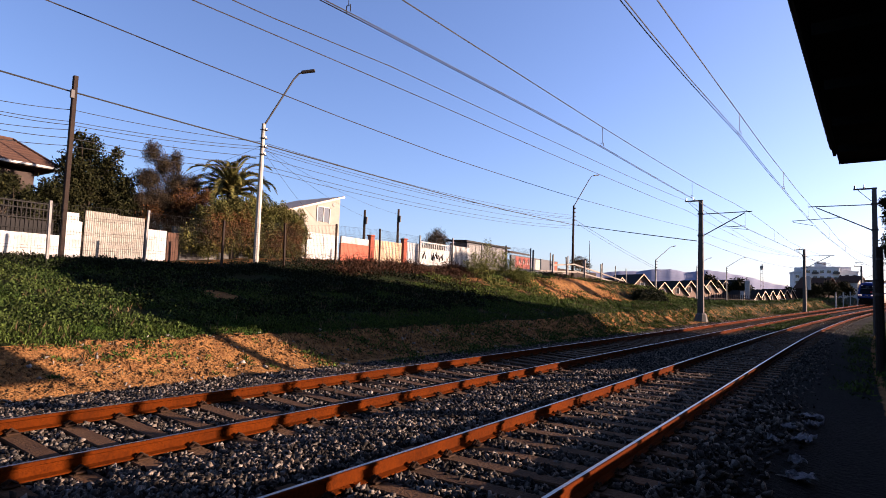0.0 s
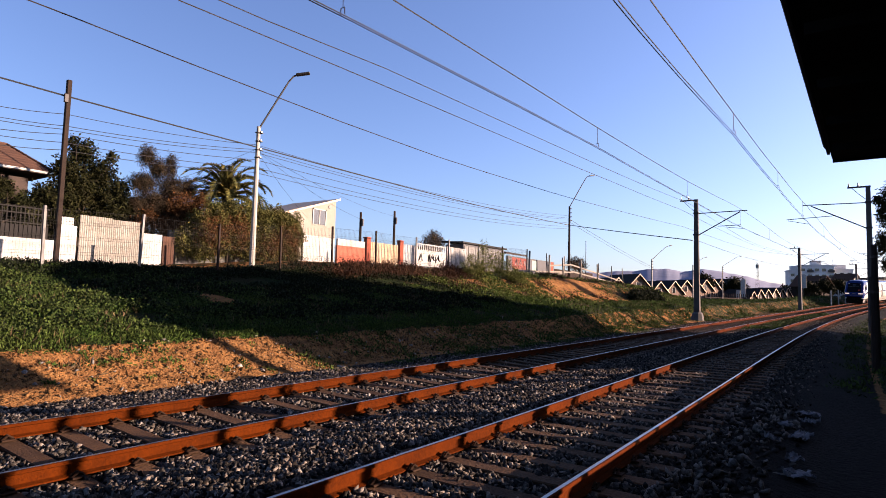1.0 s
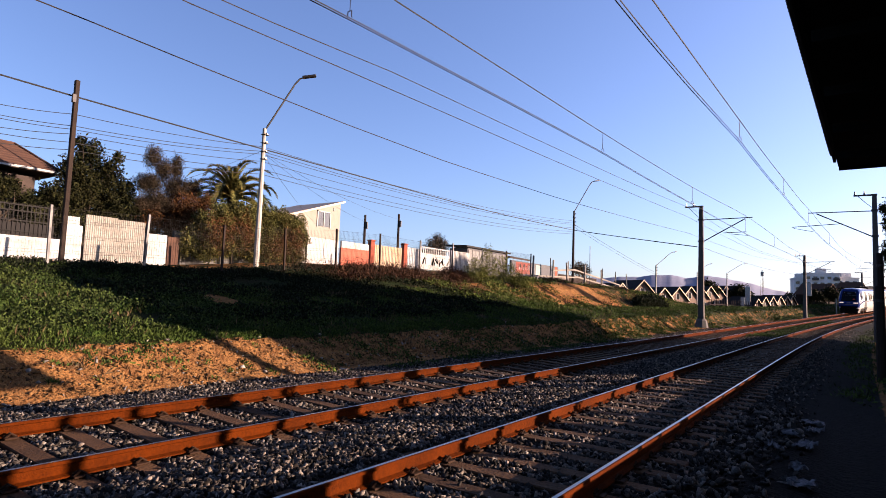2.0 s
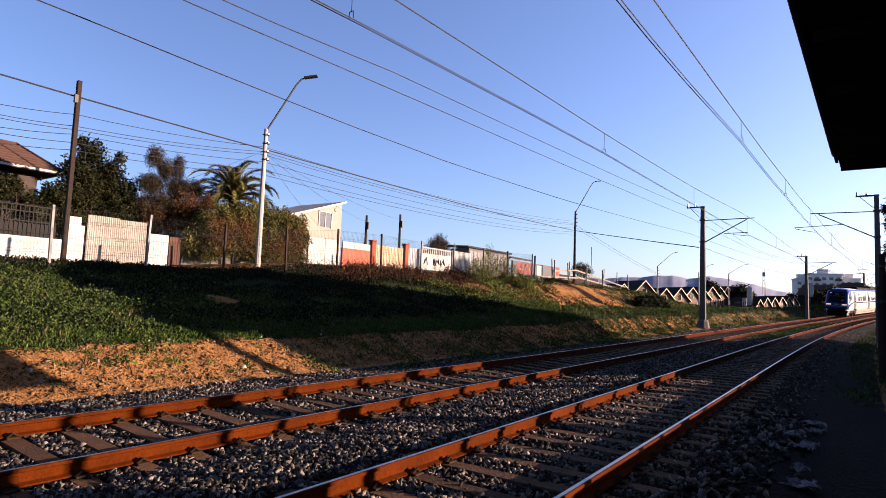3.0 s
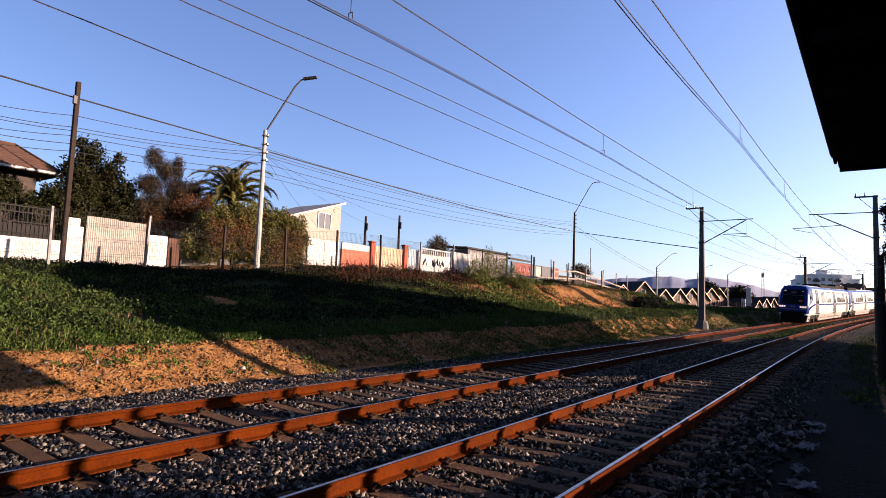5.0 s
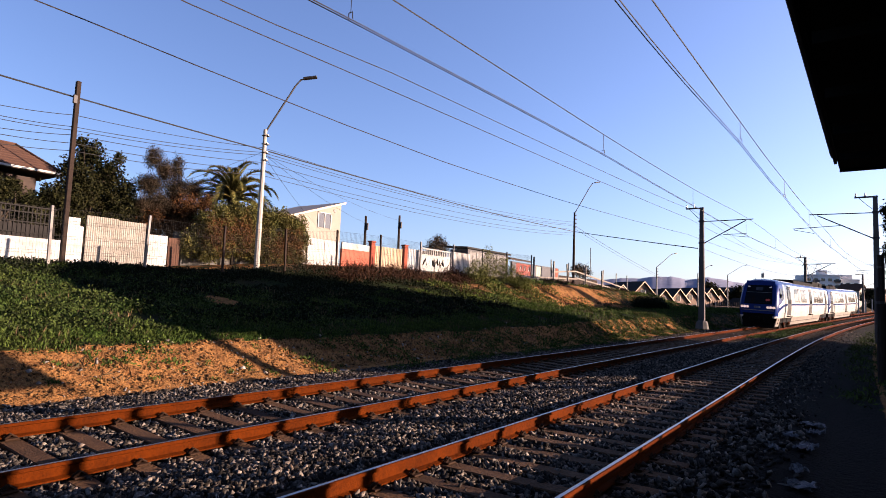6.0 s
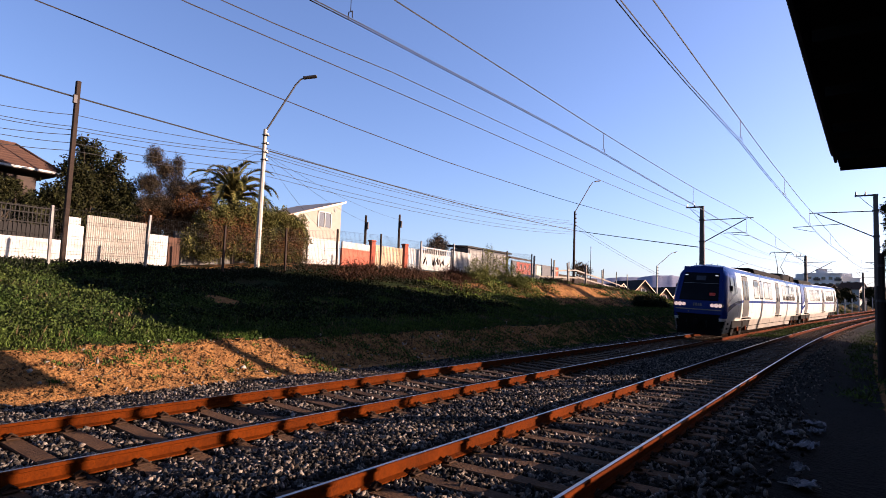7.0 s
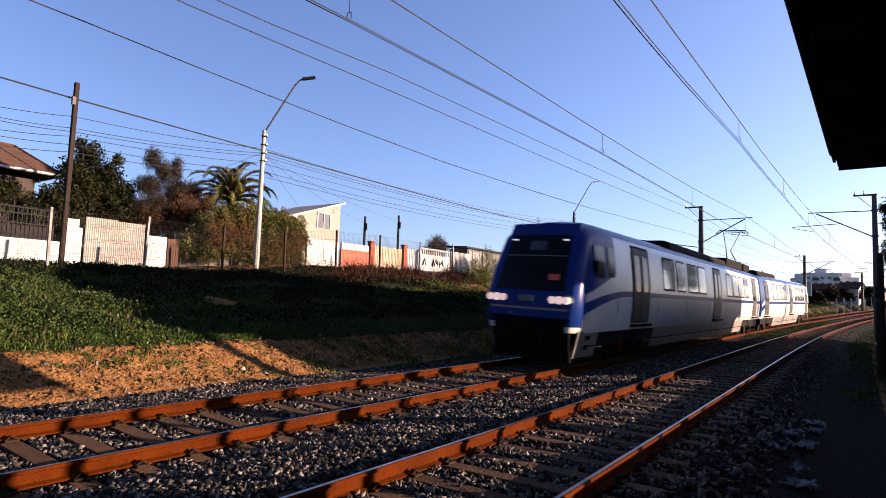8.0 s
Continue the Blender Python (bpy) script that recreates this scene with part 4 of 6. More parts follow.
def gable_house(m, w, h, depth, group):
    t = thing("row_house", "narrow cream gabled row house with a dark roof", "house", m, group)
    e = h * 0.5
    part("wall", Geo().prism([(-w / 2, -5), (w / 2, -5), (w / 2, e), (0, h - 0.25), (-w / 2, e)], 0, depth), M_TERRACE, t)
    g = Geo()
    for s in (-1, 1):
        g.add([(0, -0.5, h), (s * (w / 2 + 0.15), -0.5, e - 0.2), (s * (w / 2 + 0.15), depth, e - 0.2), (0, depth, h), (0, -0.5, h - 0.22), (s * (w / 2 + 0.15), -0.5, e - 0.42), (s * (w / 2 + 0.15), depth, e - 0.42), (0, depth, h - 0.22)],
              [(0, 1, 2, 3), (4, 7, 6, 5), (0, 4, 5, 1), (3, 2, 6, 7), (1, 5, 6, 2)])
    part("roof", g, M_SHEET, t)
    for s in (-1, 1):
        part("barge_board", Geo().quad((0, -0.53, h + 0.03), (s * (w / 2 + 0.18), -0.53, e - 0.2), (s * (w / 2 + 0.18), -0.53, e - 0.42), (0, -0.53, h - 0.2)), M_TRIM, t)
    for x, z in ((0, e + 0.05), (-w * 0.22, 0.5), (w * 0.22, 0.5)):
        wd = part("window", Geo().box(x - 0.5, x + 0.5, -0.04, 0.0, z, z + 1.2), M_GLASSD, t)
        part("frame", Geo().box(x - 0.6, x - 0.5, -0.07, 0, z - 0.1, z + 1.3).box(x + 0.5, x + 0.6, -0.07, 0, z - 0.1, z + 1.3), M_WHITE, wd)
    return t


def terrace(tops, w, h, group, rz):
    """Gabled houses below the given ridge ends."""
    t0 = None
    for x, y, z in tops:
        m = pose(x, y, z - h, 0, 0, rz)
        t0 = gable_house(m, w, h, 9.0, group) if t0 is None else copy_thing(t0, m)


terrace(((-19.5, 163.8, 4.5), (-18.9, 173.0, 5.2), (-18.1, 182.1, 5.5), (-17.1, 191.2, 5.9), (-16.2, 200.3, 6.2), (-15.5, 209.4, 6.6)), 5.4, 5.4, "far gabled terrace", 66)
terrace(((-33.1, 129.6, 5.7), (-32.5, 139.8, 6.2), (-32.1, 149.8, 6.7), (-31.8, 159.8, 7.1), (-31.4, 169.8, 7.6), (-31.2, 179.7, 8.0), (-30.9, 189.7, 8.4), (-28.9, 200.8, 9.0)), 6.4, 5.6, "middle gabled terrace", 62)
terrace(((-34.0, 104.5, 5.6), (-34.6, 119.8, 6.9)), 6.5, 6.0, "cottages below the bank", 55)


def plain_house(m, w, d, h, r, wall, label):
    t = thing("house", label, "house", m, "houses beyond the curve")
    part("wall", Geo().prism([(-w / 2, -8), (w / 2, -8), (w / 2, h), (0, h + r - 0.2), (-w / 2, h)], 0, d), wall, t)
    g = Geo()
    for s in (-1, 1):
        g.add([(0, -0.5, h + r), (s * (w / 2 + 0.5), -0.5, h - 0.25), (s * (w / 2 + 0.5), d + 0.5, h - 0.25), (0, d + 0.5, h + r), (0, -0.5, h + r - 0.2), (s * (w / 2 + 0.5), -0.5, h - 0.45), (s * (w / 2 + 0.5), d + 0.5, h - 0.45), (0, d + 0.5, h + r - 0.2)],
              [(0, 1, 2, 3), (4, 7, 6, 5), (0, 4, 5, 1), (3, 2, 6, 7), (1, 5, 6, 2)])
    part("roof", g, M_TILE, t)
    for x in (-w * 0.25, w * 0.25):
        wd = part("window", Geo().box(x - 0.6, x + 0.6, -0.05, 0.0, h - 1.9, h - 0.7), M_GLASSD, t)
        part("frame", Geo().box(x - 0.7, x - 0.6, -0.08, 0, h - 2.0, h - 0.6).box(x + 0.6, x + 0.7, -0.08, 0, h - 2.0, h - 0.6), M_WHITE, wd)


plain_house(pose(-5.5, 221, 3.4, 0, 0, 62), 7, 9, 4.2, 3.2, M_WOODPOLE, "dark timber house with a long dark brown roof")
plain_house(pose(2.6, 256, 7.4, 0, 0, 60), 4.2, 7, 3.4, 2.2, M_WHITE, "small white gabled house on the rise")
plain_house(pose(2.5, 272, 7.6, 0, 0, 60), 4.0, 7, 3.0, 2.0, M_WHITE, "small white gabled house on the rise")
plain_house(pose(9.5, 284, 6.5, 0, 0, 60), 5, 9, 4.0, 2.2, M_CREAM, "cream gabled house on the rise")
plain_house(pose(-30, 205, 1.6, 0, 0, 80), 9, 30, 3.6, 2.4, M_CREAM, "long low house with a dark roof")
plain_house(pose(-40, 168, 1.2, 0, 0, 75), 9, 40, 3.4, 2.4, M_CREAM, "long low house behind the terrace")
# boards, cabinet, posts and a mast among the houses
b = thing("sign_board", "tall white back of a sign board on posts", "sign board", pose(-20.5, 156, 2.0))
part("panel", Geo().box(-0.5, 0.6, -0.1, 0.1, 0.9, 5.2, c=0.03), M_WHITE, b)
part("panel", Geo().box(-1.5, -0.65, 0.2, 0.4, 0.2, 2.6, c=0.03), M_WHITE, b)
for x in (-0.7, 0.7):
    part("post", Geo().tube([(x, 0.12, -0.5), (x, 0.12, 1.0)], 0.08, 6), M_GALV, b)
b = thing("line_cabinet", "pale blue-grey equipment cabinet by the line", "cabinet", pose(-10.8, 139, 0.5, 0, 0, -10))
part("body", Geo().box(-1.2, 1.2, -0.6, 0.6, -0.5, 2.3, c=0.04), mat("cabinet_paint", (0.36, 0.42, 0.47), 0.6, 0, None, 2, 20, 0.2), b)
part("door", Geo().box(-1.1, -0.05, -0.64, -0.605, 0.1, 2.1, c=0.01), M_GALV, b)
part("roof", Geo().box(-1.3, 1.3, -0.7, 0.7, 2.305, 2.4), M_GALV, b)
b = thing("line_signal", "white-backed signal on a slim post", "signal", pose(-6.6, 123.7, 1.6))
part("post", Geo().tube([(0, 0, -0.4), (0, 0, 3.4)], 0.07, 6), M_GALV, b)
part("target", Geo().box(-0.55, 0.55, -0.06, 0.06, 2.9, 5.3, c=0.03), M_WHITE, b)
t = thing("lattice_tower", "thin lattice radio tower on the skyline", "radio tower", pose(-75.6, 678, 4))
for x, y in ((-2, -2), (2, -2), (0, 2)):
    part("leg", Geo().tube([(x, y, 0), (x * 0.35, y * 0.35, 39)], 0.14, 4), M_GALV, t)
for z in range(4, 38, 4):
    k = 1 - 0.65 * z / 39
    part("brace", Geo().tube([(-2 * k, -2 * k, z), (2 * k, -2 * k, z + 2), (0, 2 * k, z), (-2 * k, -2 * k, z + 2)], 0.08, 4), M_GALV, t)
part("antenna", Geo().box(-1.4, 1.4, -0.6, 0.6, 33, 37), M_WHITE, t)
f = thing("paling_fence", "grey timber paling fence below the bank", "fence")
for i in range(26):
    y = 98 + i * 0.9
    part("post", Geo().box(-18.2 + 0.2 * i - 0.05, -18.2 + 0.2 * i + 0.05, y, y + 0.1, 0.3, 3.1), M_WOODPOLE, f)
for z in (1.2, 2.3):
    part("rail", Geo().tube([(-18.2, 98, z), (-13.2, 120.5, z)], 0.06, 5), M_WOODPOLE, f)
for i in range(7):
    y = 118 + i * 6.0
    x = -9.8 + float(bend(y))
    p = thing("marker_post", "slim white line-side post", "post", pose(x, y, ground_z(x, y)), "line-side white posts")
    part("shaft", Geo().box(-0.09, 0.09, -0.09, 0.09, -0.3, 2.6, c=0.01), M_WHITE, p)
    part("cap", Geo().box(-0.11, 0.11, -0.11, 0.11, 2.6, 2.68), M_CONC, p)


# ---------------------------------------------------------------- flats on the skyline
M_PALEWALL = mat("pale_block_render", (0.612, 0.595, 0.5695), 0.85, 0, (0.51, 0.493, 0.4675), 0.3, 4, 0.4)


def flats(m, w, d, floors, cols):
    t = thing("apartment_block", "pale grey apartment block on the skyline", "apartment block", m, "apartment blocks")
    h = floors * 2.8 + 1
    part("wall", Geo().box(-w / 2, w / 2, 0, d, -12, h, c=0.05), M_PALEWALL, t)
    part("roof", Geo().box(-w / 2 - 0.3, w / 2 + 0.3, -0.3, d + 0.3, h, h + 0.5).box(-2, 2, 2, 6, h + 0.5, h + 2.6), M_PALEWALL, t)
    win = Geo().box(-0.8, 0.8, -0.06, 0.01, 0, 1.3).mesh("window", M_GLASSD)
    bal = Geo().box(-1.3, 1.3, -1.1, 0, -0.15, 0.9).mesh("balcony", M_CONC)
    for f in range(floors):
        for c in range(cols):
            x = -w / 2 + (c + 0.5) * w / cols
            o = part("window", win, None, t)
            o.matrix_basis = pose(x, 0, f * 2.8 + 1.2)
            if c % 3 == 1:
                o = part("balcony", bal, None, t)
                o.matrix_basis = pose(x, 0, f * 2.8 + 0.9)


flats(pose(-20.3, 331, 2.6, 0, 0, 12), 6, 12, 5, 2)
flats(pose(-11.6, 327, 2, 0, 0, 12), 14, 12, 6, 5)
flats(pose(-2.0, 333, 3.0, 0, 0, 12), 9, 12, 5, 3)


# ---------------------------------------------------------------- hills
def hills():
    # distance haze is mixed into the hills' blue-grey base colour
    M_HILL = mat("haze_tinted_hill", (0.14, 0.15, 0.2), 1.0, 0, (0.17, 0.18, 0.235), 0.004, 0.03, 0.5, undimmed=True)
    g = Geo()
    n = 480
    ridge = ((-75, -40, -25, -18, -16.1, -13.7, -12.5, -10.6, -8.1, -6.4, -4, 5, 25), (150, 130, 160, 178, 190, 199, 182, 200, 172, 138, 105, 85, 115))
    vs, fs = [], []
    for j in range(5):
        f = j / 4
        for i in range(n + 1):
            a = radians(-75 + 100 * i / n)
            d = 3000 + 900 * f
            hh = float(np.interp(-75 + 100 * i / n, *ridge)) + 9 * noise.noise((i * 0.13, 4.0, 0)) + 4 * noise.noise((i * 0.4, 9.0, 0))
            vs.append((d * math.sin(a), d * math.cos(a), -20 + (hh + 20) * math.sin(f * math.pi / 2)))
    for j in range(4):
        for i in range(n):
            fs.append((j * (n + 1) + i, j * (n + 1) + i + 1, (j + 1) * (n + 1) + i + 1, (j + 1) * (n + 1) + i))
    g.add(vs, fs)
    tagged(part("backdrop_hills", g, M_HILL, None, smooth=True), "hills on the horizon with haze painted in as blue-grey", "hills", kind="structure")


hills()


# ---------------------------------------------------------------- ballast
CUBE_V = np.array([(a, b, c) for c in (-1, 1) for b in (-1, 1) for a in (-1, 1)], float) * 0.72
CUBE_F = np.array([(0, 2, 3), (0, 3, 1), (4, 5, 7), (4, 7, 6), (0, 1, 5), (0, 5, 4), (2, 6, 7), (2, 7, 3), (0, 4, 6), (0, 6, 2), (1, 3, 7), (1, 7, 5)])
OCT_V = np.array([(1, 0, 0), (-1, 0, 0), (0, 1, 0), (0, -1, 0), (0, 0, 1), (0, 0, -1)], float)
OCT_F = np.array([(0, 2, 4), (2, 1, 4), (1, 3, 4), (3, 0, 4), (2, 0, 5), (1, 2, 5), (3, 1, 5), (0, 3, 5)])


def rotations(rng, n):
    q = rng.normal(size=(n, 4))
    q /= np.linalg.norm(q, axis=1)[:, None]
    w, x, y, z = q.T
    return np.stack([1 - 2 * (y * y + z * z), 2 * (x * y - z * w), 2 * (x * z + y * w), 2 * (x * y + z * w), 1 - 2 * (x * x + z * z), 2 * (y * z - x * w),
                     2 * (x * z - y * w), 2 * (y * z + x * w), 1 - 2 * (x * x + y * y)], 1).reshape(n, 3, 3)


def stones(name, label, pts, radii, material, rng, coarse=False, flat=0.7):
    bv, bf = (OCT_V, OCT_F) if coarse else (CUBE_V, CUBE_F)
    n = len(pts)
    v = bv[None] * rng.uniform(0.55, 1.35, (n, len(bv), 1)) + rng.uniform(-0.22, 0.22, (n, len(bv), 3))
    v = v * np.stack([np.ones(n), rng.uniform(0.38, 0.8, n), rng.uniform(flat * 0.35, flat * 0.8, n)], 1)[:, None]
    v = np.einsum("nij,nkj->nki", rotations(rng, n), v) * radii[:, None, None] + pts[:, None]
    f = (bf[None] + (np.arange(n) * len(bv))[:, None, None]).reshape(-1, 3)
    return tagged(new(name, raw_mesh(name, v.reshape(-1, 3), f, material)), label, "stones", kind="stuff")


def make_ballast():
    rng = np.random.default_rng(4)
    for y0, y1, dens, r0, r1, coarse in ((-8, 1.6, 130, 0.03, 0.05, True), (1.6, 7, 1050, 0.026, 0.062, False), (7, 13, 750, 0.028, 0.062, False), (13, 30, 330, 0.03, 0.058, True), (30, 62, 80, 0.04, 0.068, True)):
        n = int((y1 - y0) * 10.6 * dens)
        y = rng.uniform(y0, y1, n)
        s = rng.uniform(-11.2, -0.55, n)
        keep = (s > -3.3 * y - 1.5) | (y < 1.6)
        edge = np.where(s < -9.6, np.clip((s + 11.3) / 0.9, 0, 1) ** 0.7, 1.0) * np.where(s > -1.3, np.clip((-0.55 - s) / 0.75, 0, 1), 1.0)
        keep &= rng.random(n) < edge
        for xc, ys in ((FAR_X, 2.278), (NEAR_X, 2.55)):
            on = (np.abs(s - xc) < 1.38) & (np.abs((y - ys + SLEEPER / 2) % SLEEPER - SLEEPER / 2) < 0.145)
            keep &= ~(on & (rng.random(n) < 0.985))
        keep &= (s < -1.8) | (rng.random(n) < 0.22)
        for x0, _ in RAILS:
            keep &= np.abs(s - x0) > 0.085
        y, s = y[keep], s[keep]
        x = s + bend(y)
        z = climb(y) + np.interp(s, P_S, P_NEAR) + rng.uniform(-0.012, 0.04, len(y))
        inside = (np.abs(s - FAR_X) < 1.5) | (np.abs(s - NEAR_X) < 1.5)
        z -= np.where(inside, 0.014, 0.0)
        stones("ballast", "crushed grey-brown ballast stones round the sleepers", np.stack([x, y, z], 1), rng.uniform(r0, r1, len(y)), M_STONE, rng, coarse)
    # rubble lying on the earth cut and at its foot
    n = 520
    y = rng.uniform(2.0, 26, n)
    s = -11.0 - rng.random(n) ** 1.5 * 2.2
    x = s + bend(y)
    z = np.array([ground_z(a, b) for a, b in zip(x, y)])
    r = np.exp(rng.normal(-3.6, 0.55, n)).clip(0.01, 0.09)
    stones("soil_rubble", "pale stones and clods strewn over the earth cut", np.stack([x, y, z + r * 0.15], 1), r, M_PALE, rng)
    M_CLOD = mat("earth_clod", (0.255, 0.128, 0.044), 0.95, 0, (0.115, 0.055, 0.02), 6, 40, 0.5, 0.4, 30, rand=0.6)
    n = 11000
    y = rng.uniform(1.5, 24, n)
    s = -11.4 - rng.random(n) * 1.6
    x = s + bend(y)
    z = np.array([ground_z(a, b) for a, b in zip(x, y)])
    r = np.exp(rng.normal(-3.75, 0.5, n)).clip(0.008, 0.07)
    stones("soil_clods", "crumbled orange earth clods on the cut", np.stack([x, y, z], 1), r, M_CLOD, rng)


make_ballast()


# ---------------------------------------------------------------- plants
def leaf_mesh(name, pts, size, rng, material, aspect=0.45, up=0.0):
    """Single folded leaves or blades at the points."""
    n = len(pts)
    d = rng.normal(size=(n, 3))
    d[:, 2] += up
    d /= np.linalg.norm(d, axis=1)[:, None]
    a = np.cross(d, rng.normal(size=(n, 3)))
    a /= np.linalg.norm(a, axis=1)[:, None] + 1e-9
    nrm = np.cross(d, a)
    L = (size * rng.uniform(0.6, 1.35, n))[:, None]
    w = L * aspect
    mid = pts + d * L * 0.5
    v = np.stack([pts, mid + a * w * 0.5 + nrm * L * 0.08, pts + d * L, mid - a * w * 0.5 + nrm * L * 0.08], 1)
    q = np.arange(n)[:, None] * 4
    f = np.concatenate([q + np.array([0, 1, 2]), q + np.array([0, 2, 3])], 1).reshape(-1, 3)
    return raw_mesh(name, v.reshape(-1, 3), f, material)


def lobes_points(rng, lobes, n):
    """Points through a set of leafy lobes, thicker near their skins."""
    vol = np.array([l[3] * l[4] * l[5] for l in lobes]) ** 0.75
    pick = rng.choice(len(lobes), n, p=vol / vol.sum())
    L = np.array(lobes)[pick]
    d = rng.normal(size=(n, 3))
    d /= np.linalg.norm(d, axis=1)[:, None]
    r = rng.random(n) ** 0.33
    r = r * (0.78 + 0.34 * np.sin(d[:, 0] * 7 + pick) * np.sin(d[:, 2] * 6 + d[:, 1] * 5 + pick * 2))
    return L[:, :3] + d * L[:, 3:6] * r[:, None]


def leaf_mat(name, c, c2, rand=0.4, trans=0.25):
    m = mat(name, c, 0.8, 0, c2, 0.8, 6, 0.5, rand=rand, spec=0.3)
    b = m.node_tree.nodes["Principled BSDF"]
    b.inputs["Transmission Weight"].default_value = 0.0
    b.inputs["Subsurface Weight"].default_value = 0.0
    return m


M_LEAFDK = leaf_mat("dark_evergreen_leaf", (0.013, 0.018, 0.005), (0.034, 0.032, 0.009), 0.7)
M_LEAFHEDGE = leaf_mat("hedge_leaf", (0.085, 0.1, 0.024), (0.15, 0.125, 0.036), 0.6)
M_FEATHER = leaf_mat("grey_feathery_twig", (0.1, 0.07, 0.042), (0.05, 0.04, 0.026))
M_RUSSET = leaf_mat("russet_leaf", (0.17, 0.07, 0.024), (0.10, 0.05, 0.018))
M_GRASS = leaf_mat("green_weed", (0.038, 0.08, 0.012), (0.08, 0.115, 0.022), 0.75)
# brighter copy of the weed green; the slope's sunlight is in the colour
M_SLOPE = leaf_mat("sun_toned_weed", (0.07, 0.125, 0.02), (0.13, 0.15, 0.03), 0.7)
M_WEED = leaf_mat("broad_weed_leaf", (0.027, 0.055, 0.011), (0.065, 0.088, 0.02), 0.9)
# dark leaf for ivy and brush, with the bank's shade in its colour
M_WEEDDK = leaf_mat("shade_toned_leaf", (0.009, 0.0155, 0.005), (0.0155, 0.022, 0.0066), 0.5)
M_DRY = leaf_mat("dry_stalk", (0.1768, 0.1292, 0.068), (0.1156, 0.0748, 0.0408), 0.4)
M_BRAMBLE = leaf_mat("dry_bramble", (0.1, 0.045, 0.024), (0.05, 0.028, 0.017), 0.7)
M_PALM = leaf_mat("palm_leaflet", (0.08, 0.095, 0.025), (0.2, 0.15, 0.04), 0.4)
M_BARK = mat("grey_bark", (0.0884, 0.068, 0.051), 0.95, 0, (0.0544, 0.0408, 0.0306), 3, 25, 0.5, 0.5, 25)
M_LITLEAF = leaf_mat("fresh_shrub_leaf", (0.17, 0.18, 0.04), (0.11, 0.13, 0.028), 0.5)


def tree(name, label, category, x, y, lobes, n, size, material, aspect=0.45, up=0.0, limbs=8, trunk=0.22, seed=1, extra=None, group=""):
    rng = np.random.default_rng(seed)
    z0 = ground_z(x, y)
    t = thing(name, label, category, pose(x, y, z0), group)
    off = np.array([x, y, z0])
    top = max(l[2] for l in lobes) - z0
    g = Geo().tube([(0, 0, -0.3), (0.06, -0.05, top * 0.35), (-0.05, 0.08, top * 0.7), (0, 0, top)], trunk, 8, trunk * 0.25)
    for i in range(limbs):
        l = lobes[i % len(lobes)]
        e = np.array(l[:3]) - off + rng.normal(size=3) * np.array(l[3:6]) * 0.35
        h = top * rng.uniform(0.2, 0.6)
        m = np.array([0, 0, h]) * 0.5 + e * 0.5 + rng.normal(size=3) * 0.15
        g.tube([(0, 0, h), tuple(m), tuple(e)], trunk * 0.4, 6, trunk * 0.08)
    part("trunk", g, M_BARK, t)
    p = lobes_points(rng, lobes, n) - off
    tagged(part("crown", leaf_mesh("crown", p, size, rng, material, aspect, up), None, t), kind="stuff")
    if extra:
        for nm, lob, k, sz, ma, asp in extra:
            tagged(part(nm, leaf_mesh(nm, lobes_points(rng, lob, k) - off, sz, rng, ma, asp), None, t), kind="stuff")
    return t


# dense dark evergreen behind the slatted fence
tree("evergreen_tree", "dense dark evergreen tree behind the garden wall", "tree", -31.5, 13.7,
     [(-31.5, 13.6, 8.2, 0.8, 0.75, 0.9), (-31.4, 12.9, 7.2, 0.9, 0.8, 1.0), (-31.5, 14.5, 7.3, 0.9, 0.85, 1.1), (-31.5, 13.6, 6.4, 1.3, 1.5, 1.2), (-31.3, 12.7, 5.4, 1.2, 1.0, 1.2), (-31.4, 14.7, 5.6, 1.2, 1.1, 1.3), (-31.5, 13.7, 4.6, 1.4, 1.9, 1.0), (-31.2, 14.9, 8.3, 0.35, 0.3, 0.4), (-31.4, 13.1, 8.7, 0.3, 0.3, 0.45), (-31.3, 15.6, 5.2, 1.0, 0.9, 1.4), (-31.3, 15.4, 6.5, 0.8, 0.7, 1.0), (-31.3, 12.0, 5.4, 1.0, 0.8, 1.3)],
     36000, 0.15, M_LEAFDK, 0.5, 0.2, 10, 0.2, 2)
tree("garden_shrub", "dark bushy shrub in front of the house", "shrub", -31.0, 9.9,
     [(-31.0, 9.4, 5.4, 0.9, 1.0, 1.0), (-31.0, 11.0, 5.0, 0.8, 0.9, 0.9), (-30.8, 8.4, 5.8, 0.7, 0.8, 0.8), (-31, 10.2, 5.9, 0.5, 0.6, 0.6), (-31, 11.6, 5.6, 0.4, 0.4, 0.6)],
     11000, 0.14, M_LEAFDK, 0.5, 0.2, 6, 0.12, 3)
for i, (sy, sz) in enumerate(((16.4, 5.0), (21.6, 5.6), (24.5, 5.2), (11.9, 4.8), (17.7, 6.4), (19.3, 6.3))):
    tree("garden_shrub", "dark leafy shrub in the garden behind the wall", "shrub", -32.0, sy,
         [(-32.0, sy, sz - 0.4, 0.8, 1.2, 0.9), (-32.0, sy + 0.9, sz - 0.9, 0.8, 1.0, 0.9), (-32.0, sy - 0.9, sz - 1.0, 0.8, 1.0, 0.9)], 7000, 0.14, M_LEAFDK, 0.5, 0.2, 6, 0.1, 60 + i, group="garden shrubs")
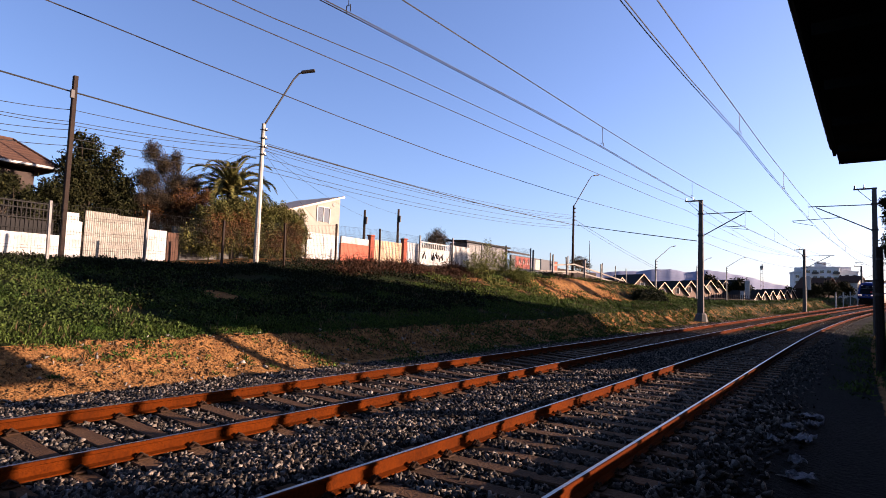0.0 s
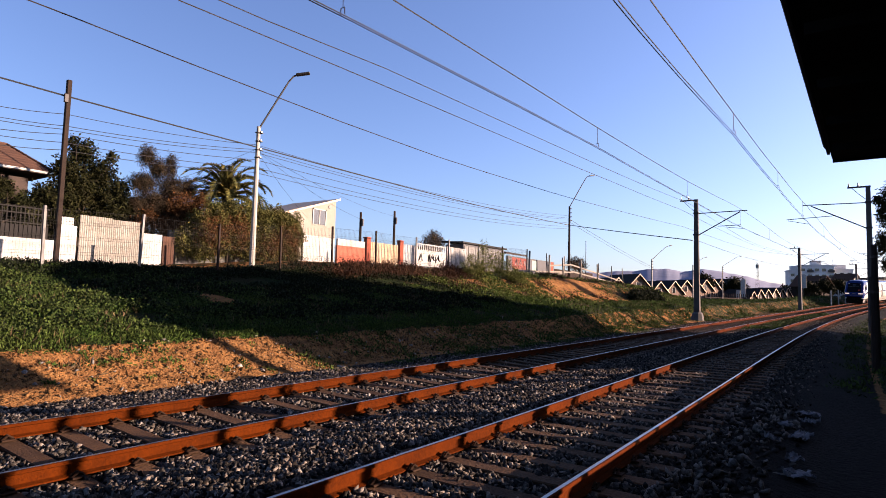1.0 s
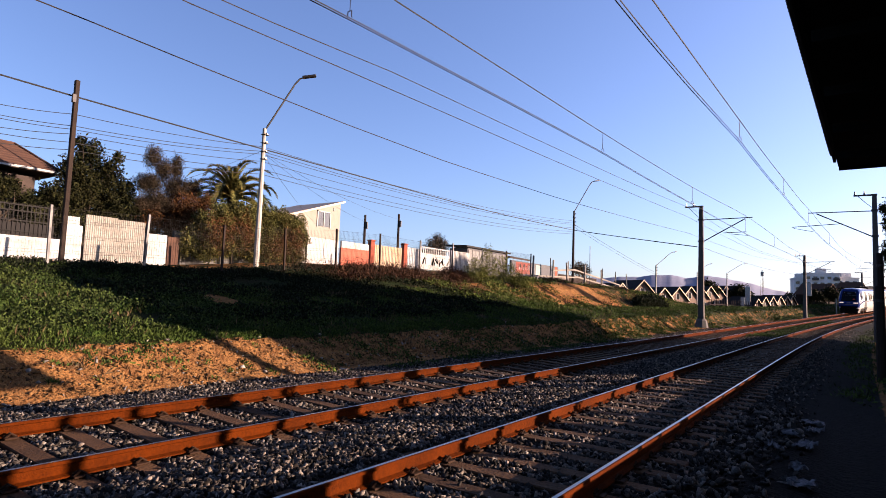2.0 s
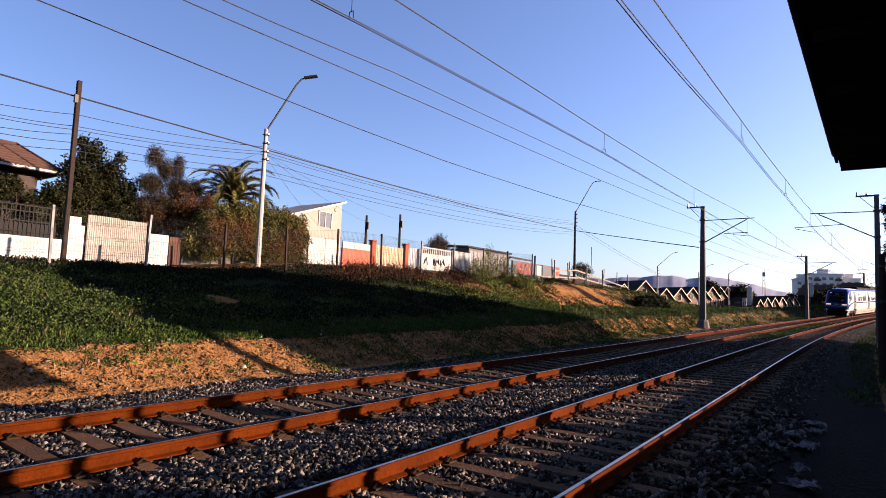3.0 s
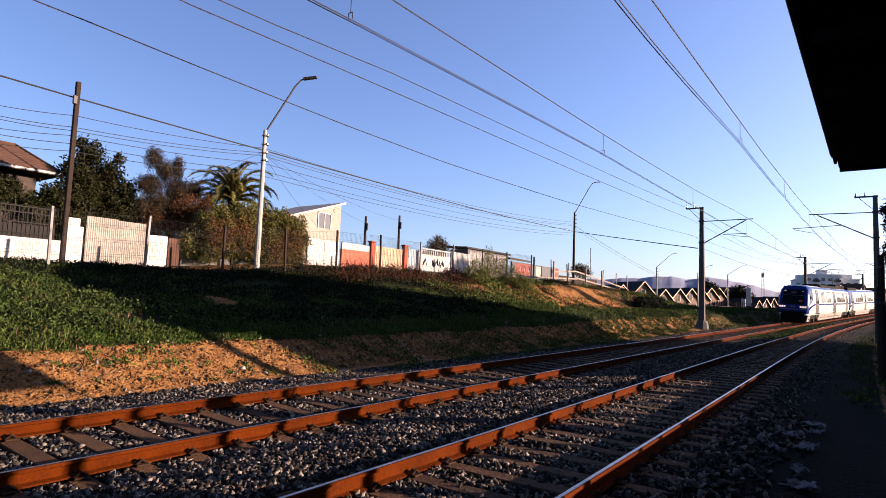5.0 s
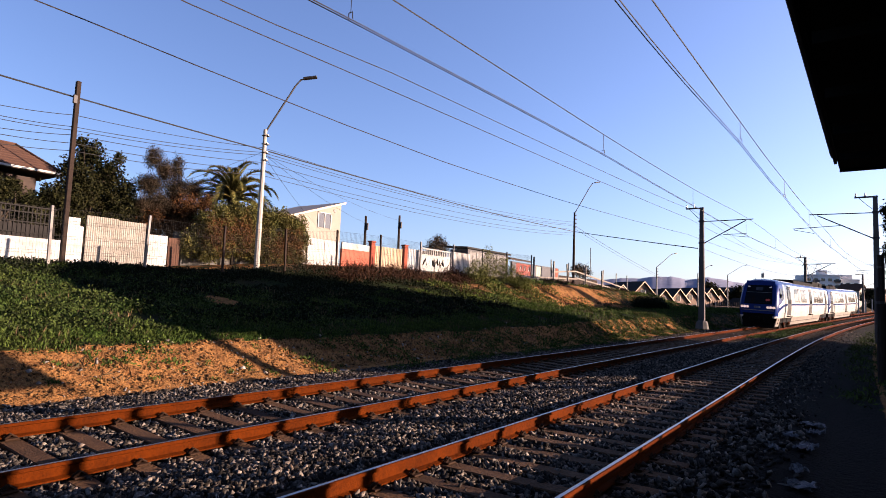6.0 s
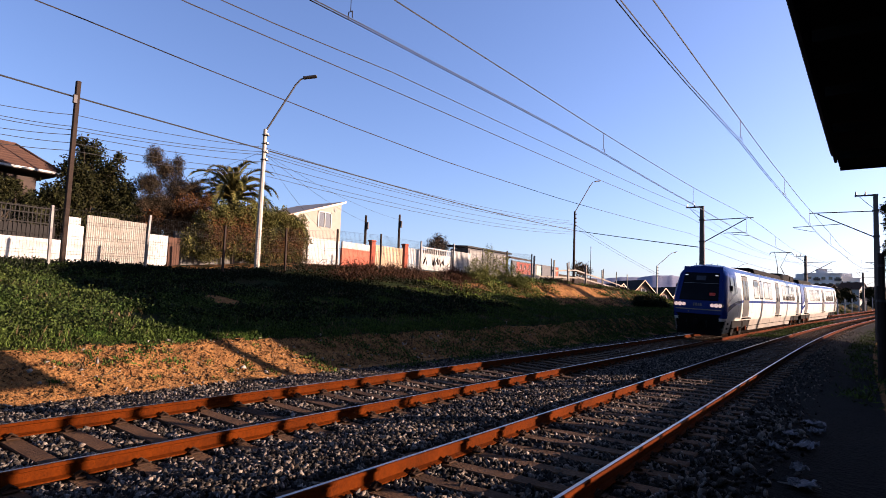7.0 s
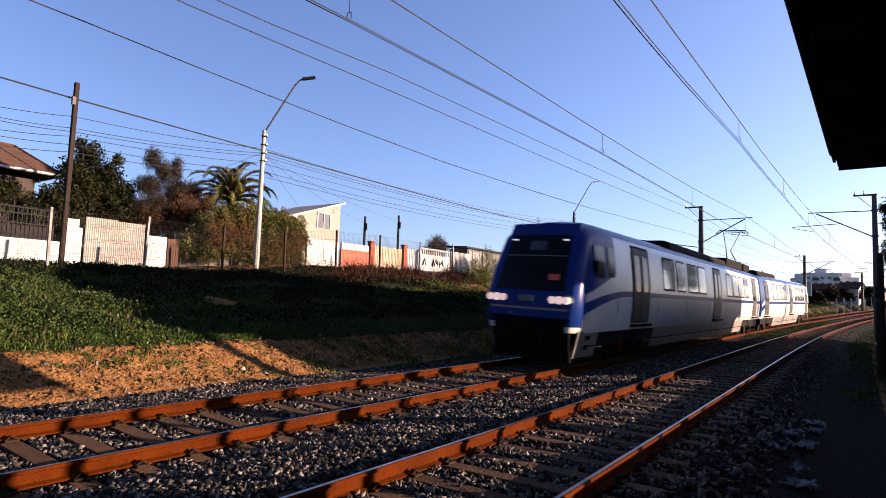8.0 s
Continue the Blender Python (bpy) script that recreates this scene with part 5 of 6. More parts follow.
# feathery brown-grey tree
tree("feathery_tree", "feathery grey-brown tree with wispy branches", "tree", -31.2, 18.2,
     [(-31.2, 16.75, 8.7, 0.5, 0.55, 0.75), (-31.2, 17.4, 8.1, 0.6, 0.5, 0.8), (-31.2, 18.1, 8.4, 0.5, 0.4, 0.9), (-31.2, 16.6, 7.2, 0.8, 0.9, 0.7), (-31.2, 18.2, 7.2, 0.8, 0.8, 0.8), (-31.2, 17.2, 6.2, 0.9, 1.2, 0.8), (-31.2, 19.2, 7.3, 0.6, 0.6, 0.8), (-31.2, 16.2, 6.0, 0.6, 0.5, 0.6)],
     36000, 0.17, M_FEATHER, 0.06, 0.6, 34, 0.09, 4,
     extra=[("russet_foliage", [(-30.6, 18.4, 6.2, 0.8, 0.9, 1.0), (-30.5, 19.6, 6.4, 0.8, 0.8, 1.0), (-30.4, 18.0, 5.0, 0.8, 1.0, 0.8), (-30.4, 19.4, 5.0, 0.8, 1.0, 0.9), (-29.9, 18.6, 4.2, 0.6, 0.9, 0.9), (-29.6, 17.3, 4.3, 0.5, 0.7, 0.9), (-29.4, 16.9, 3.3, 0.5, 0.6, 0.7), (-30.2, 16.4, 5.0, 0.6, 0.8, 0.9)], 19000, 0.13, M_RUSSET, 0.3)])
# hedges
tree("hedge", "tall leafy hedge overgrowing the garden wall", "hedge", -28.0, 19.8,
     [(-28.0, 18.0, 4.9, 0.7, 0.8, 1.1), (-28.0, 19.0, 5.5, 0.8, 0.8, 1.1), (-28.0, 20.0, 5.9, 0.8, 0.9, 1.0), (-28.0, 20.8, 5.6, 0.8, 0.9, 1.2), (-28.0, 19.4, 4.3, 0.9, 1.6, 1.1), (-28.0, 18.2, 3.7, 0.7, 1.0, 0.8), (-28.0, 17.2, 4.0, 0.5, 0.6, 0.9), (-28.0, 20.9, 4.2, 0.8, 1.0, 1.2)],
     32000, 0.11, M_LEAFHEDGE, 0.55, 0.0, 8, 0.1, 5,
     extra=[("browned_leaves", [(-27.6, 18.6, 4.6, 0.7, 1.2, 1.3), (-27.6, 20.2, 4.8, 0.7, 1.0, 1.3)], 6000, 0.10, M_RUSSET, 0.5)])
tree("hedge", "rounded clipped dark green hedge beside a white wall", "hedge", -28.0, 23.4,
     [(-28.0, 22.0, 5.9, 0.8, 0.9, 0.85), (-28.0, 23.1, 6.0, 0.85, 0.9, 0.8), (-28.0, 24.1, 5.8, 0.8, 0.8, 0.8), (-28.0, 22.2, 4.6, 0.8, 1.0, 1.2), (-28.0, 23.6, 4.6, 0.9, 1.1, 1.3), (-28.0, 24.6, 5.0, 0.7, 0.7, 1.1), (-28.0, 22.4, 3.7, 0.8, 1.2, 0.8), (-28.0, 24.0, 3.8, 0.8, 1.1, 0.8)],
     34000, 0.10, M_LEAFHEDGE, 0.55, 0.0, 8, 0.1, 6,
     extra=[("browned_leaves", [(-27.6, 23.6, 4.6, 0.7, 1.2, 1.3), (-27.6, 22.4, 4.2, 0.7, 1.0, 1.0)], 5000, 0.10, M_RUSSET, 0.5)])
# fresh green shrub on the slope and a bare bush behind the gates
for i, (sx, sy, h) in enumerate(((-20.6, 34.8, 2.3), (-20.2, 36.4, 2.0), (-20.8, 33.4, 1.5), (-19.6, 37.6, 1.2))):
    z = ground_z(sx, sy)
    tree("bank_shrub", "fresh green shrub growing on the bank", "shrub", sx, sy,
         [(sx, sy, z + h * 0.75, 0.45, 0.5, h * 0.35), (sx + 0.3, sy + 0.4, z + h * 0.45, 0.7, 0.7, h * 0.35), (sx, sy - 0.5, z + h * 0.4, 0.6, 0.6, h * 0.35), (sx + 0.2, sy, z + h * 0.2, 0.9, 1.0, h * 0.25)],
         2600, 0.13, M_LITLEAF, 0.22, 0.5, 12, 0.035, 20 + i, group="bank shrubs")
tree("bare_bush", "leafless twiggy bush behind the gates", "shrub", -33, 46.0,
     [(-33, 45.4, 6.6, 0.8, 1.0, 1.0), (-33, 47.0, 6.7, 0.8, 1.0, 1.0), (-33, 46.2, 7.2, 0.6, 0.9, 0.8)], 2600, 0.35, M_FEATHER, 0.05, 0.6, 14, 0.08, 8)
tree("bare_bush", "leafless twiggy tree beyond the railing", "shrub", -29, 72.5,
     [(-29, 71.5, 6.0, 1.0, 1.4, 1.1), (-29, 74.0, 6.0, 1.0, 1.4, 1.2)], 2200, 0.4, M_FEATHER, 0.05, 0.5, 14, 0.1, 9)


def palm():
    rng = np.random.default_rng(7)
    x, y = -31.0, 21.7
    z0 = ground_z(x, y)
    t = thing("palm_tree", "feather palm with arching fronds above the hedge", "palm tree", pose(x, y, z0))
    h = 7.55 - z0
    g = Geo()
    for k in range(12):
        g.tube([(0, 0, -0.3 + h * k / 12), (0, 0, h * (k + 1) / 12 - 0.3)], 0.30, 9, 0.26)
    part("trunk", g, M_BARK, t, "rough ringed palm trunk")
    for i in range(38):
        az = i * 2.399 + rng.uniform(-0.2, 0.2)
        el = 1.42 - 1.5 * (i / 38) ** 0.9 + rng.uniform(-0.1, 0.1)
        L = rng.uniform(2.7, 3.5)
        p = np.array([0.0, 0, h - 0.3])
        pts, d_el = [], el
        for k in range(17):
            pts.append(p.copy())
            d = np.array([math.cos(az) * math.cos(d_el), math.sin(az) * math.cos(d_el), math.sin(d_el)])
            p = p + d * L / 16
            d_el -= 0.03 + 0.014 * k
        f = Geo().tube([tuple(q) for q in pts[::2]], 0.04, 5, 0.008)
        side = np.array([-math.sin(az), math.cos(az), 0])
        for k in range(2, 17):
            tg = pts[min(k + 1, 16)] - pts[k - 1]
            tg /= np.linalg.norm(tg)
            up = np.cross(tg, side)
            up *= np.sign(up[2]) if abs(up[2]) > 1e-3 else 1.0
            ll = 0.56 * math.sin(math.pi * min(1.0, (k + 2.5) / 20)) ** 0.7
            for e in (0.0, 0.2, 0.4, 0.6, 0.8):
                a = pts[k] * (1 - e) + pts[k - 1] * e
                for s in (-1, 1):
                    dr = side * s * 0.62 + tg * 0.68 + up * (0.3 + 0.08 * rng.normal())
                    dr /= np.linalg.norm(dr)
                    m = a + dr * ll * 0.4
                    b = a + dr * ll + np.array([0, 0, -0.12 * ll])
                    w = tg * 0.035
                    f.add([tuple(a), tuple(m + w), tuple(b), tuple(m - w)], [(0, 1, 2, 3)])
        part("frond", f, M_PALM, t)
    g = Geo()
    for i in range(26):
        az = rng.uniform(0, 6.28)
        g.tube([(0.2 * math.cos(az), 0.2 * math.sin(az), h - 0.5), (0.5 * math.cos(az), 0.5 * math.sin(az), h - 0.9 - rng.uniform(0, 0.5))], 0.03, 4, 0.01)
    part("dry_frond_stubs", g, M_DRY, t, "dry yellow frond stubs")


palm()


def nz(x, y, f, o=0.0):
    return noise.noise((x * f, y * f, o))


def bare_patch(x, y):
    """A worn earth patch half-way up the bank."""
    return ((x + 17.4) / 1.0) ** 2 + ((y - 12.0) / 0.6) ** 2 < 1 + 0.5 * nz(x, y, 1.5)


def scatter(name, label, n, box, accept, size, material, aspect, up, seed, lift=0.0, clump=6, spread=0.12, heap=0.0):
    """Leaves in clumps on the ground; heap: how high the clumps pile up where they are thick."""
    rng = np.random.default_rng(seed)
    out = []
    while len(out) < n:
        x, y = rng.uniform(box[0], box[1]), rng.uniform(box[2], box[3])
        if not accept(x, y) or bare_patch(x, y):
            continue
        z = ground_z(x, y)
        pile = heap * max(0.0, nz(x, y, 1.3, seed) + 0.15) * rng.uniform(0.7, 1.3)
        for _ in range(clump):
            dx, dy = rng.normal(0, spread, 2)
            dome = max(0.0, 1 - (dx * dx + dy * dy) / (4 * spread * spread))
            out.append((x + dx, y + dy, z + rng.uniform(-0.02, lift) + pile * dome * rng.uniform(0.3, 1.0) + 0.16 * dx * -1))
    p = np.array(out[:n])
    tagged(new(name, leaf_mesh(name, p, size, rng, material, aspect, up)), label, "plants", kind="stuff")


def on_bank(x, y):
    s = x - float(bend(y))
    return s < -13.0 + 0.22 * nz(x, y, 1.9, 2) and x > -3.4 * y - 2


scatter("grass", "short green grass and weeds over the bank", 85000, (-19, -12.6, 3, 34), lambda x, y: on_bank(x, y) and nz(x, y, 0.7) > -0.2 and nz(x, y, 2.1, 5) > -0.25, 0.10, M_GRASS, 0.22, 1.1, 11, 0.03, 12, 0.1)
scatter("edge_grass", "thick grass along the lip of the earth cut", 26000, (-13.9, -12.5, 3, 24), lambda x, y: -13.7 < x - float(bend(y)) < -12.98 + 0.18 * nz(x, y, 1.9, 2), 0.08, M_GRASS, 0.25, 0.9, 25, 0.03, 12, 0.09)
scatter("broad_weeds", "broad-leaved green weeds on the bank", 52000, (-23, -13.4, 3, 15), lambda x, y: on_bank(x, y) and nz(x, y, 0.5, 9) > -0.3 and nz(x, y, 1.8, 3) > -0.12, 0.07, M_WEED, 0.6, 0.5, 12, 0.08, 24, 0.15, 0.55)
# ivy covers only the shaded stretch and darkens it by leaf colour
scatter("ivy", "ivy and weeds coloured near black for the bank's shade", 38000, (-23.3, -14.5, 9, 29), lambda x, y: nz(x, y, 0.45, 4) > -0.25, 0.1, M_WEEDDK, 0.7, 0.5, 13, 0.12, 16, 0.2, 0.45)
scatter("grass_far", "grass on the far shelf of the bank", 44000, (-20, -11.2, 24, 90), lambda x, y: x - float(bend(y)) < -11.3 and nz(x, y, 0.5, 1) > -0.3 and not (-20.2 < x < -17.3 and nz(x, y, 0.4, 3) > -0.2), 0.16, M_GRASS, 0.25, 1.0, 14, 0.04, 10, 0.25)
scatter("toe_weeds", "green weeds along the foot of the earth cut", 26000, (-12.9, -10.4, 3, 62), lambda x, y: nz(x, y, 0.6, 5) > lerp((y - 9) / 5, 0.52, -0.12), 0.085, M_GRASS, 0.4, 0.9, 15, 0.05, 16, 0.11, 0.25)
scatter("verge_grass", "green grass on the low verge beyond the mast", 26000, (-18, 8, 55, 135), lambda x, y: -18 < x - float(bend(y)) < -10.6 and nz(x, y, 0.3, 17) > -0.15, 0.24, M_GRASS, 0.25, 0.9, 26, 0.05, 14, 0.3)
scatter("track_weeds", "grass between the far parts of the tracks", 9000, (-6.2, -1.0, 42, 80), lambda x, y: abs(x - float(bend(y)) + 5.1) < 0.9 and nz(x, y, 0.5, 6) > -0.2, 0.15, M_GRASS, 0.25, 1.0, 16, 0.03, 10, 0.15)
scatter("slope_weeds", "patchy green weeds on the upper cut", 30000, (-22.6, -16.2, 27, 80), lambda x, y: nz(x, y, 0.45, 21) > -0.05 and not (46 < y < 62 and x > -20.6), 0.13, M_SLOPE, 0.5, 0.7, 23, 0.1, 18, 0.26, 0.6)
scatter("slope_brush", "russet dry brush on the upper cut", 5000, (-22.6, -17.0, 27, 70), lambda x, y: nz(x, y, 0.5, 31) > 0.12, 0.22, M_BRAMBLE, 0.12, 0.8, 24, 0.25, 14, 0.25)
scatter("brambles", "dry reddish brambles along the bank top", 22000, (-23.2, -20.6, 21, 34), lambda x, y: nz(x, y, 0.6, 7) > -0.1, 0.26, M_BRAMBLE, 0.08, 0.3, 17, 0.2, 20, 0.3, 0.7)
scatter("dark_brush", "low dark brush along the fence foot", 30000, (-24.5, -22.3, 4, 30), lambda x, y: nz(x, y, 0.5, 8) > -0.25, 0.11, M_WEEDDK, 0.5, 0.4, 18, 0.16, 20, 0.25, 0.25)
scatter("dry_grass", "dry straw stalks among the weeds", 5000, (-20, -11.6, 4, 60), lambda x, y: nz(x, y, 0.8, 3) > 0.15, 0.22, M_DRY, 0.05, 1.4, 19, 0.02, 8, 0.15)
scatter("cut_tufts", "small weed tufts on the earth cut", 1500, (-12.9, -11.4, 3, 16), lambda x, y: nz(x, y, 2.6, 12) > 0.4, 0.07, M_GRASS, 0.3, 1.0, 21, 0.03, 16, 0.06)
scatter("line_grass", "dark grass beside the platform end", 9000, (-0.2, 3.5, 16, 75), lambda x, y: x - float(bend(y)) > -0.5 and nz(x, y, 0.5, 2) > -0.3, 0.14, M_GRASS, 0.25, 1.0, 22, 0.04, 10, 0.2)
# low shrub at the bank's far end, tree by the platform
tree("bank_shrub", "dark round shrub at the end of the bank", "shrub", -16.5, 60.0,
     [(-16.5, 60, 2.0, 1.2, 1.6, 1.0), (-16.2, 62, 1.8, 1.0, 1.5, 0.9), (-17, 58.2, 2.0, 1.0, 1.2, 0.9)], 9000, 0.16, M_WEEDDK, 0.5, 0.2, 6, 0.06, 30)
tree("street_tree", "drooping leafy tree beside the platform end", "tree", 4.6, 62.0,
     [(2.9, 62, 9.6, 0.9, 1.2, 1.6), (3.6, 62, 11.2, 1.4, 1.6, 1.2), (2.6, 62, 7.0, 0.7, 0.9, 1.3), (4.8, 62, 10.0, 1.8, 1.8, 2.0), (2.3, 61.5, 10.6, 0.5, 0.7, 0.5), (3.0, 62, 5.2, 0.8, 0.9, 0.9)], 12000, 0.30, M_LEAFDK, 0.25, -0.5, 14, 0.25, 31)
for i, (tx, ty, th, r) in enumerate(((-33, 176, 9.6, 2.4), (-27, 190, 9.2, 2.8), (-12, 255, 9.5, 3.0), (-4, 262, 9.0, 3.0), (6, 240, 8.0, 3.0), (-20, 262, 9.0, 2.6), (12, 150, 6.5, 2.2), (14, 175, 8.0, 3.0), (17, 205, 9, 3.5), (-6, 214, 9.5, 2.6), (-2.5, 226, 10, 2.6), (-9.5, 205, 8.5, 2.2), (4.5, 246, 11, 2.4))):
    z = ground_z(tx, ty)
    tree("distant_tree", "dark rounded tree among the houses", "tree", tx, ty,
         [(tx, ty, th - r * 0.8, r, r, r * 0.9), (tx + r * 0.7, ty, th - r * 1.2, r * 0.7, r * 0.7, r * 0.7), (tx - r * 0.7, ty, th - r * 1.3, r * 0.7, r * 0.7, r * 0.7), (tx, ty, z + 1.5, r * 0.8, r * 0.8, 1.5)], 2600, 0.6, M_LEAFDK, 0.6, 0.1, 5, 0.3, 40 + i, group="distant trees")


# ---------------------------------------------------------------- litter by the track
def litter():
    rng = np.random.default_rng(9)
    M_PAPER = mat("crumpled_plastic", (0.3, 0.3, 0.32), 0.7, 0, (0.12, 0.12, 0.13), 4, 30, 0.5)
    for i, (x, y, w, l) in enumerate(((-0.62, 12.3, 0.35, 0.4), (-0.85, 10.7, 0.16, 0.2), (-0.6, 10.2, 0.5, 0.22), (-0.92, 9.5, 0.25, 0.12), (-0.6, 8.7, 0.14, 0.2), (-0.52, 8.0, 0.3, 0.3), (-0.55, 11.6, 0.22, 0.2))):
        n = 9
        vs = [((a / (n - 1) - 0.5) * w + rng.normal(0, 0.015), (b / (n - 1) - 0.5) * l + rng.normal(0, 0.015), 0.02 + abs(rng.normal(0, 0.035))) for b in range(n) for a in range(n)]
        vs += [(p[0], p[1], p[2] - 0.006) for p in vs]
        fs = [(b * n + a, b * n + a + 1, (b + 1) * n + a + 1, (b + 1) * n + a) for b in range(n - 1) for a in range(n - 1)]
        fs += [tuple(k + n * n for k in f)[::-1] for f in fs]
        o = part("litter_sheet", Geo().add(vs, fs), M_PAPER)
        o.matrix_basis = pose(x, y, ground_z(x, y) + 0.02, 0, 0, 40 * i)
        tagged(o, "crumpled pale plastic sheet lying on the ballast", "litter", "track litter")
    o = part("litter_stick", Geo().tube([(-1.3, 7.7, -0.33), (-0.4, 8.1, -0.33)], 0.018, 6), M_PALE)
    tagged(o, "thin pale stick lying beside the track", "litter")


litter()


# ---------------------------------------------------------------- arching bramble stems
def bramble_stems():
    rng = np.random.default_rng(33)
    g = Geo()
    for i in range(150):
        x, y = rng.uniform(-23.2, -21.0), rng.uniform(20, 37)
        z = ground_z(x, y)
        az, h, l = rng.uniform(0, 6.28), rng.uniform(0.3, 0.85), rng.uniform(0.5, 1.4)
        pts = [(x + math.cos(az) * l * f, y + math.sin(az) * l * f, z + h * math.sin(min(1.0, f * 1.15) * 2.6)) for f in (0, 0.2, 0.4, 0.6, 0.8, 1.0)]
        g.tube(pts, 0.012, 4, 0.004)
    tagged(part("bramble_stems", g, M_BRAMBLE), "arching reddish bramble stems on the bank top", "plants", kind="stuff")


bramble_stems()


# ---------------------------------------------------------------- the train
def livery():
    """White and silver shell with a blue cab, a swoosh and a blue waist stripe."""
    m = bpy.data.materials.new("train_livery")
    m.use_nodes = True
    nt = m.node_tree
    b = nt.nodes["Principled BSDF"]
    tc = nt.nodes.new("ShaderNodeTexCoord")
    sp = nt.nodes.new("ShaderNodeSeparateXYZ")
    nt.links.new(tc.outputs["Object"], sp.inputs[0])

    def math_(op, a, c=None, d=None):
        n = nt.nodes.new("ShaderNodeMath")
        n.operation = op
        for i, v in enumerate((a, c, d)):
            if v is None:
                continue
            if isinstance(v, (int, float)):
                n.inputs[i].default_value = v
            else:
                nt.links.new(v, n.inputs[i])
        return n.outputs[0]

    y, z = sp.outputs[1], sp.outputs[2]
    # cab: blue above a white streak that sweeps back and up from the lamps
    yp = math_("MAXIMUM", math_("SUBTRACT", y, 0.3), 0.0)
    su = math_("MULTIPLY_ADD", math_("POWER", yp, 1.15), 0.25, 1.93)
    cab = math_("MULTIPLY", math_("LESS_THAN", y, 2.72), math_("GREATER_THAN", z, su))
    # band from under the lamps rising into the waist stripe
    f = math_("MINIMUM", math_("MULTIPLY", math_("MAXIMUM", y, 0.0), 1 / 4.2), 1.0)
    f = math_("MULTIPLY", f, math_("SUBTRACT", 2.0, f))
    bc = math_("MULTIPLY_ADD", f, 0.6, 1.46)
    bw = math_("MULTIPLY_ADD", f, -0.10, 0.18)
    stripe = math_("LESS_THAN", math_("ABSOLUTE", math_("SUBTRACT", z, bc)), bw)
    nose = math_("MULTIPLY", math_("LESS_THAN", y, 0.5), math_("GREATER_THAN", z, 1.1))
    roofb = math_("MULTIPLY", math_("GREATER_THAN", z, 3.7), math_("LESS_THAN", z, 3.94))
    blue = math_("MAXIMUM", math_("MAXIMUM", cab, stripe), math_("MAXIMUM", roofb, nose))
    nz = nt.nodes.new("ShaderNodeTexNoise")
    nz.inputs["Scale"].default_value = 1.3
    nz.inputs["Detail"].default_value = 6
    nt.links.new(tc.outputs["Object"], nz.inputs["Vector"])
    white = nt.nodes.new("ShaderNodeMix")
    white.data_type = "RGBA"
    white.inputs["A"].default_value = (0.42, 0.40, 0.36, 1)
    white.inputs["B"].default_value = (0.29, 0.275, 0.245, 1)
    nt.links.new(nz.outputs[0], white.inputs["Factor"])
    mix = nt.nodes.new("ShaderNodeMix")
    mix.data_type = "RGBA"
    nt.links.new(blue, mix.inputs["Factor"])
    nt.links.new(white.outputs["Result"], mix.inputs["A"])
    mix.inputs["B"].default_value = (0.0025, 0.014, 0.08, 1)
    nt.links.new(mix.outputs["Result"], b.inputs["Base Color"])
    b.inputs["Roughness"].default_value = 0.25
    gloss = math_("MULTIPLY_ADD", blue, -0.42, 0.5)       # the blue paint is duller than the bare shell
    nt.links.new(gloss, b.inputs["Specular IOR Level"])
    return m


M_LIVERY = livery()
M_TBLUE = mat("train_blue", (0.003, 0.016, 0.09), 0.5, 0, (0.0025, 0.012, 0.07), 1, 12, 0.4, spec=0.06, undimmed=True)
M_TGLASS = mat("tinted_train_glass", (0.004, 0.0045, 0.006), 0.1, 0, (0.007, 0.007, 0.009), 1, 4, 0.5, spec=0.07)
# pale tan-grey base paints the sky's reflection into the side glass
M_TWIN = mat("sky_pale_window_glass", (0.30, 0.285, 0.26), 0.06, 0, (0.16, 0.15, 0.14), 0.7, 4, 0.5, spec=0.9)
M_TDARK = mat("underframe_grime", (0.0112, 0.0098, 0.0091), 0.85, 0.1, (0.0154, 0.0126, 0.0105), 2, 20, 0.5, spec=0.15)
# door leaves stand proud; their dark colour gives the shade of a recess
M_TDOOR = mat("recess_dark_door", (0.03, 0.025, 0.02), 0.5, 0.1, (0.015, 0.012, 0.01), 2, 15, 0.5, spec=0.12)
M_TSKIRT = mat("skirt_paint", (0.30, 0.245, 0.175), 0.5, 0, (0.124, 0.1054, 0.0868), 1.5, 14, 0.6)
M_LAMP = mat("lit_headlamp", (1, 0.95, 0.85), 0.3, 0, emit=(1.0, 0.66, 0.45, 0.11))
M_LAMP2 = mat("marker_lamp", (1, 1, 1), 0.3, 0, emit=(0.85, 0.92, 1.0, 0.1))
M_SIGN = mat("red_display", (0.4, 0.02, 0.01), 0.5, 0, emit=(1.0, 0.08, 0.04, 0.009))
M_RUBBER = mat("black_rubber", (0.015, 0.015, 0.015), 0.8, 0)

PROFILE = ((0.95, 1.35), (1.15, 1.40), (1.6, 1.44), (2.0, 1.45), (2.4, 1.435), (3.0, 1.37), (3.5, 1.30), (3.75, 1.22), (3.92, 1.02), (4.05, 0.66), (4.1, 0.0))


def half_width(z):
    if z < 0.95:        # the skirts lean in
        return 1.35 - 0.22 * (0.95 - z)
    return float(np.interp(z, [p[0] for p in PROFILE], [p[1] for p in PROFILE]))


def front_y(z):
    return max(0.0, z - 1.75) ** 1.25 * 0.36 + max(0.0, 1.3 - z) * 0.25


